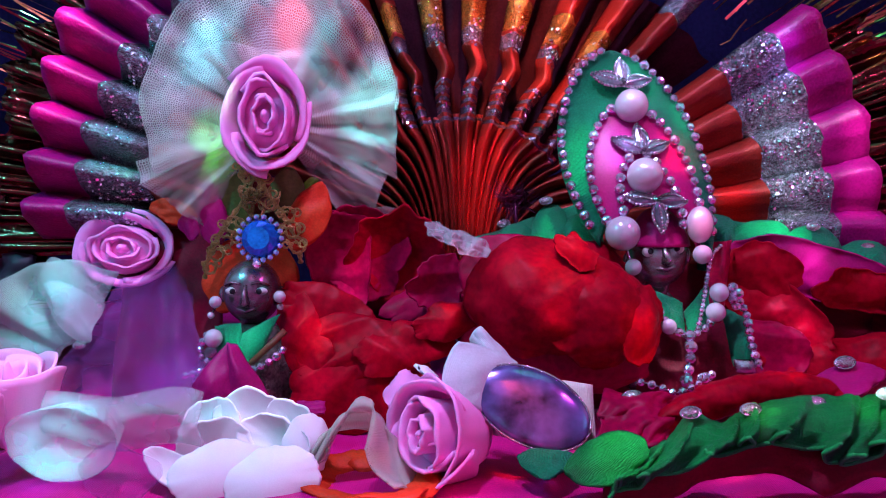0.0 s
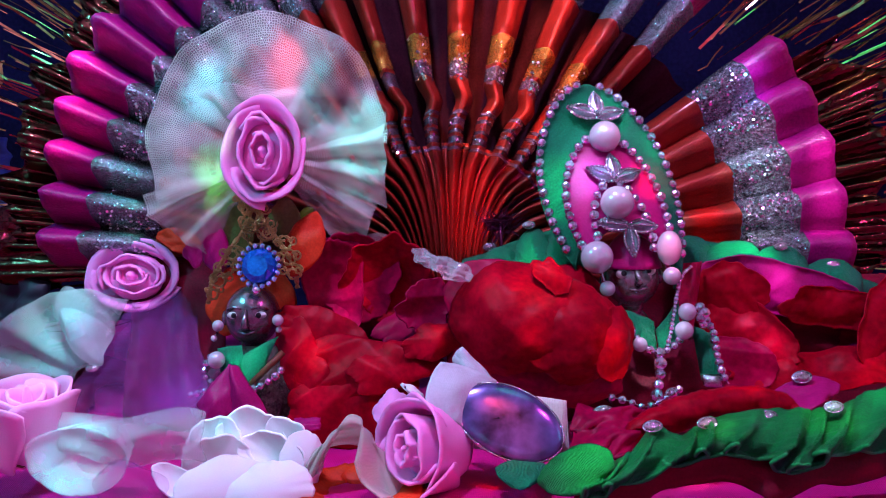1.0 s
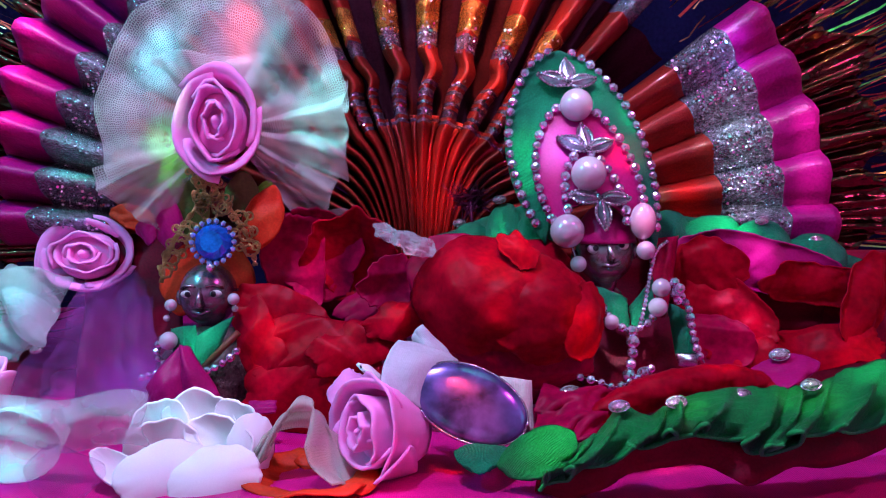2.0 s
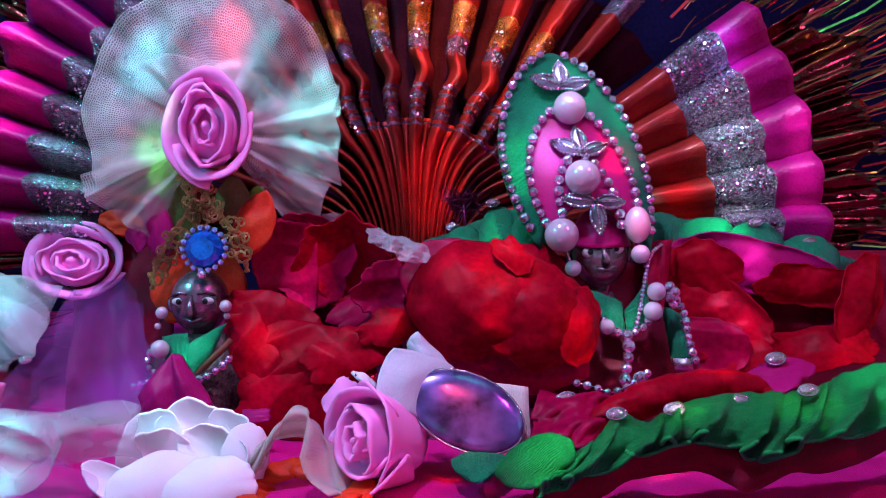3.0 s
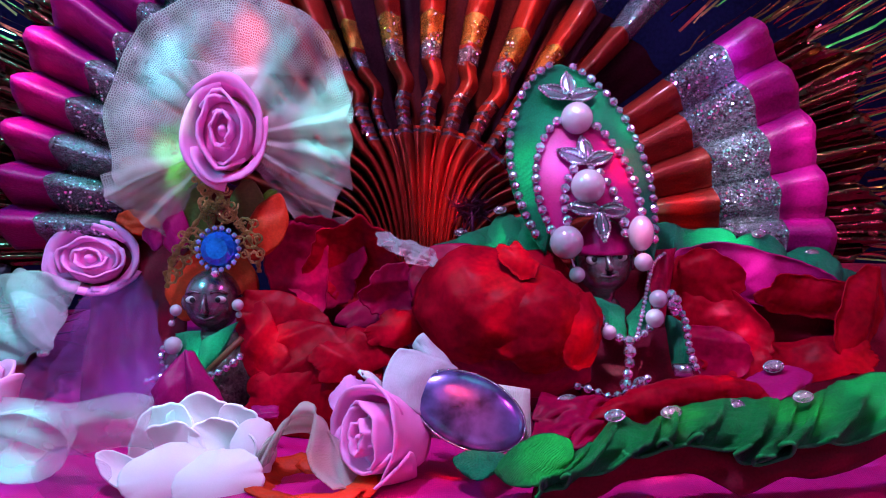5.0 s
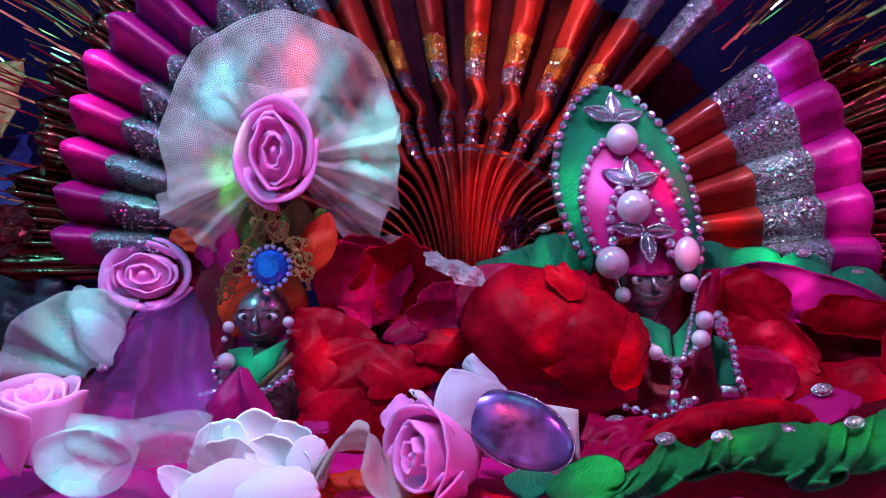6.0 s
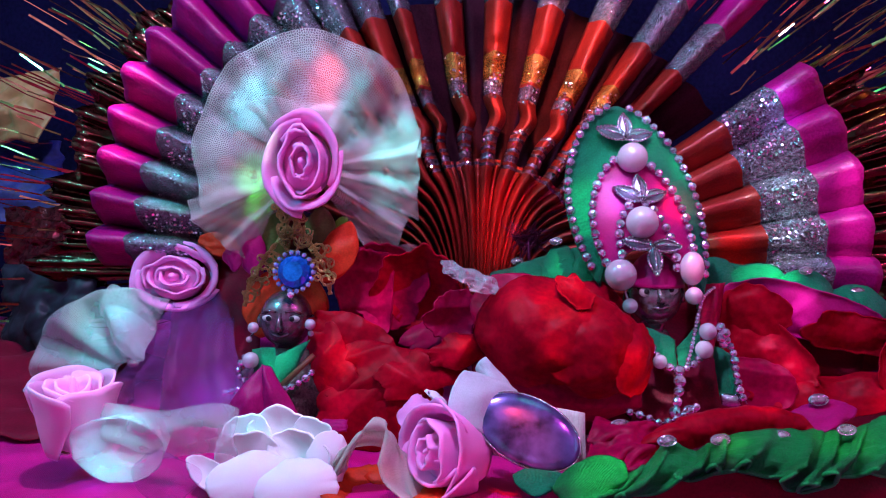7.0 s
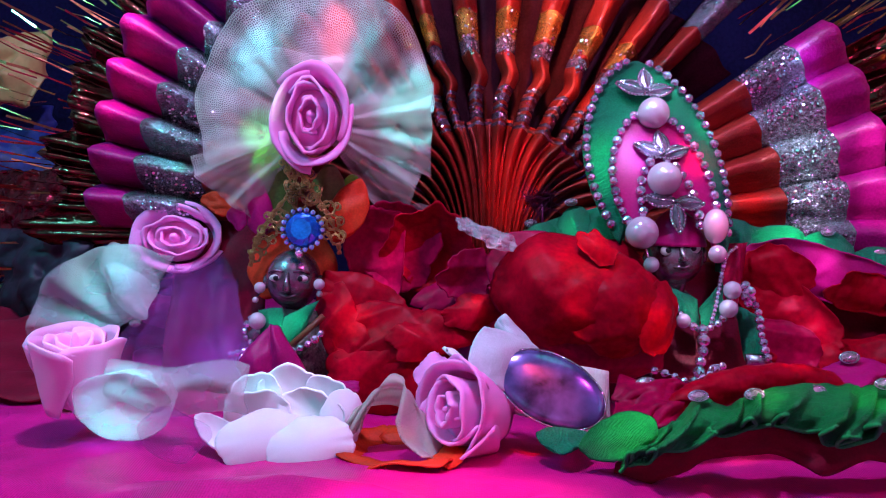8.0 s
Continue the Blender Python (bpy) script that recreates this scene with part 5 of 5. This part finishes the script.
for c, material, label in ((quad((-0.0955, 0.300, 0.0770), (-0.0885, 0.300, 0.0935), (-0.0905, 0.297, 0.0640), (-0.0800, 0.297, 0.0700), 0.003, 0.0012, rnd=0.28), FUCHSIA, "magenta cloth petal beside the headdress"),
                           (quad((-0.1051, 0.303, 0.0761), (-0.0937, 0.301, 0.0786), (-0.1, 0.302, 0.0688), (-0.0932, 0.298, 0.0657), 0.002, 0.001, 3, 2, rnd=0.5), FUCHSIA, "small magenta cloth petal tip"),
                           (quad((-0.0887, 0.302, 0.0916), (-0.0726, 0.302, 0.0956), (-0.0859, 0.299, 0.0677), (-0.0728, 0.299, 0.0675), 0.002, 0.001, rnd=0.5), OLIVE, "olive green leaf behind the gilt scrolls"),
                           (quad((-0.0671, 0.302, 0.0955), (-0.0519, 0.302, 0.0953), (-0.0672, 0.299, 0.0739), (-0.0542, 0.299, 0.0737), 0.002, 0.001, rnd=0.5), OLIVE, "olive green leaf behind the gilt scrolls"),
                           (quad((-0.0549, 0.303, 0.0888), (-0.0489, 0.303, 0.0931), (-0.0555, 0.302, 0.0856), (-0.0477, 0.302, 0.0887), 0.001, 0.0005, rnd=0.5), LIME, "bright lime green leaf tip"),
                           (quad((-0.0600, 0.296, 0.0800), (-0.0435, 0.296, 0.0930), (-0.0585, 0.291, 0.0600), (-0.0410, 0.291, 0.0720), 0.003, 0.0014, rnd=0.28), ORANGE, "orange red cloth petal beside the headdress"),
                           (quad((-0.0917, 0.301, 0.0655), (-0.0722, 0.301, 0.0695), (-0.0941, 0.297, 0.0397), (-0.0745, 0.297, 0.0393), 0.002, 0.001, rnd=0.5), ORANGE, "orange cloth petal behind the figurine's head"),
                           (quad((-0.0722, 0.301, 0.0695), (-0.056, 0.301, 0.0648), (-0.0734, 0.297, 0.0393), (-0.0548, 0.297, 0.0434), 0.002, 0.001, rnd=0.5), ORANGE, "orange cloth petal behind the figurine's head"),
                           (quad((-0.1201, 0.318, 0.0854), (-0.0996, 0.318, 0.0804), (-0.1179, 0.314, 0.074), (-0.0986, 0.314, 0.0714), 0.002, 0.002, rnd=0.5), ORANGE, "orange cloth tuft below the tulle bow")):
    cloth("petal", 14, 14, c, material, label, "petal", 0.0007, "cloth petals")

cloth("leaf", 14, 12, quad((-0.0985, 0.308, 0.0935), (-0.0780, 0.306, 0.1190), (-0.0900, 0.308, 0.0840), (-0.0760, 0.305, 0.0980), 0.003, 0.001, 3, 4, rnd=0.4), LIME, "bright lime green leaf seen through the tulle", "leaf", 0.0007)

# scarf, stick and trims of the figurine
cloth("scarf", 14, 14, quad((-0.0835, 0.283, 0.0370), (-0.0735, 0.281, 0.0385), (-0.0800, 0.277, 0.0200), (-0.0725, 0.276, 0.0205), 0.003, 0.0008, 3, 5), GREEN, "green scarf end hanging from the figurine's neck", "scarf", 0.0007)
cloth("scarf", 16, 14, quad((-0.076, 0.281, 0.0326), (-0.0594, 0.282, 0.0416), (-0.0728, 0.277, 0.0204), (-0.0684, 0.277, 0.023), 0.004, 0.0008), GREEN, "pale green scarf across the figurine's chest", "scarf", 0.0007)
bm = bmesh.new()
tube(bm, [(-0.0715, 0.275, 0.0221), (-0.0633, 0.274, 0.0298), (-0.0565, 0.276, 0.0364)], 0.0012, 8)
thing("stick", bm, WOOD, "short brown stick held across the chest", "stick")
cloth("bodice", 20, 14, quad((-0.0822, 0.29, 0.0363), (-0.0556, 0.29, 0.0359), (-0.0854, 0.28, 0.0089), (-0.0511, 0.282, 0.0077), 0.008, 0.0012, 4, 3, 2.0, 0.0012), BODICE, "dark figured brocade on the figurine", "dress", 0.0008)
strand("necklace", [(-0.0703, 0.273, 0.0219), (-0.065, 0.272, 0.0241), (-0.0601, 0.273, 0.0269), (-0.0567, 0.276, 0.0302)], 0.0016, "silver bead trim under the scarf", 2.0)
strand("bead_strand", [(-0.0855, 0.279, 0.0342), (-0.0878, 0.279, 0.0301), (-0.0873, 0.279, 0.026), (-0.0839, 0.279, 0.0238)], 0.0015, "silver bead bracelet round a pearl", 1.9, extra=(((-0.0823, 0.276, 0.0336), 0.0034),))
strand("bead_strand", [(-0.0923, 0.275, 0.0204), (-0.0892, 0.275, 0.0212), (-0.0854, 0.276, 0.0225)], 0.0014, "small green crystal beads on the cloth", 2.0)
fp = root("fuchsia_flower", (-0.068, 0.262, 0.002), "magenta cloth petals standing before the figurine", "flower")
fo = -Vector((-0.068, 0.262, 0.002))
piece("petal", fp, fo, (16, 16), quad((-0.0856, 0.262, 0.02), (-0.074, 0.264, 0.0341), (-0.0808, 0.256, 0.0138), (-0.0689, 0.258, 0.0188), 0.004, 0.0008), FUCHSIA)
piece("petal", fp, fo, (16, 16), quad((-0.074, 0.264, 0.0345), (-0.0707, 0.264, 0.0334), (-0.0713, 0.256, 0.0156), (-0.0585, 0.258, 0.0177), 0.004, 0.0008), FUCHSIA)
piece("petal", fp, fo, (12, 12), quad((-0.05, 0.262, 0.0145), (-0.0403, 0.262, 0.0143), (-0.0492, 0.258, 0.0107), (-0.0397, 0.258, 0.0115), 0.002, 0.0008), FUCHSIA)

# ---- behind and beside the fan ----
def foil_arc(a0, a1, seed):
    def f(u, v):
        a = radians(a0 + (a1 - a0) * u)
        r = 0.14 + (0.07 + 0.03 * wob(u, 0, seed, 9)) * v
        k = 0.009 * wob(u, 0.02 * v, seed, 45, 1) + 0.003 * wob(u, v, seed, 9, 2)
        return FC + Vector((r * math.cos(a), 0.012 + k - 0.3 * (r * math.cos(a)) ** 2, r * math.sin(a)))
    return sheet(bmesh.new(), 110, 14, f, 0.0004)


thing("foil_backing", foil_arc(-14, 30, 1), FOIL, "crinkled dark gold foil behind the fan's edge", "foil")
thing("foil_backing", foil_arc(138, 182, 2), FOIL, "crinkled dark gold foil behind the fan's edge", "foil")
cloth("foil_sheet", 40, 24, quad((-0.2626, 0.4, 0.0939), (-0.1882, 0.37, 0.0918), (-0.2566, 0.39, 0.0513), (-0.1832, 0.36, 0.0526), 0.004, 0.004, 9, 4, 1.0, 0.001), RED_FOIL, "crinkled dark red foil sheet beside the fan", "foil", 0.0005)
cloth("tan_wrap", 24, 20, quad((-0.3269, 0.46, 0.1647), (-0.2572, 0.45, 0.1815), (-0.3203, 0.45, 0.1312), (-0.2644, 0.44, 0.1345), 0.012, 0.008, 4, 4), TAN, "crumpled tan wrapping paper hanging behind the fan", "wrapping", 0.001)
cloth("blue_cloth", 24, 20, quad((-0.357, 0.48, 0.1295), (-0.2686, 0.47, 0.1373), (-0.3431, 0.46, 0.0729), (-0.2576, 0.45, 0.0892), 0.012, 0.006, 4, 6), BLUE_CLOTH, "dark blue cloth hanging behind the fan", "cloth", 0.001)
cloth("black_cloth", 24, 20, quad((-0.2501, 0.38, 0.0615), (-0.184, 0.35, 0.0649), (-0.2377, 0.36, 0.0129), (-0.1793, 0.33, 0.0202), 0.008, 0.006, 5, 8), BLACK, "black cloth bunched beside the fan", "cloth", 0.001)


def wine_fold(u, v):
    x, y = -0.33 + 0.175 * u + 0.02 * wob(v, 0, 5, 4, 1), 0.255 + 0.16 * v + 0.018 * wob(u, 0, 2, 5, 2)
    rise = math.sin(math.pi * u) * math.sin(math.pi * v)
    return (x, y, floor_height(x, y) + 0.0035 + 0.012 * abs(wob(u, v, 1, 5, 3)) * rise ** 0.5)


cloth("wine_cloth", 40, 30, wine_fold, WINE, "dark wine red cloth rumpled on the magenta cloth", "cloth", 0.0008)


def head_wrap(u, v):
    a, e = radians(360 * u), radians(4 + 72 * v)
    k = 0.0112 * (1.07 + 0.03 * wob(u, v, 3, 6, 1))
    return (0.0785 + k * math.cos(a) * math.sin(e), 0.2848 + k * math.sin(a) * math.sin(e), 0.0632 + k * math.cos(e) * (1.0 + 0.45 * math.cos(e)))


cloth("head_cloth", 32, 12, head_wrap, FUCHSIA, "fuchsia cloth wrapped over the head under the crown", "head cloth", 0.0004)
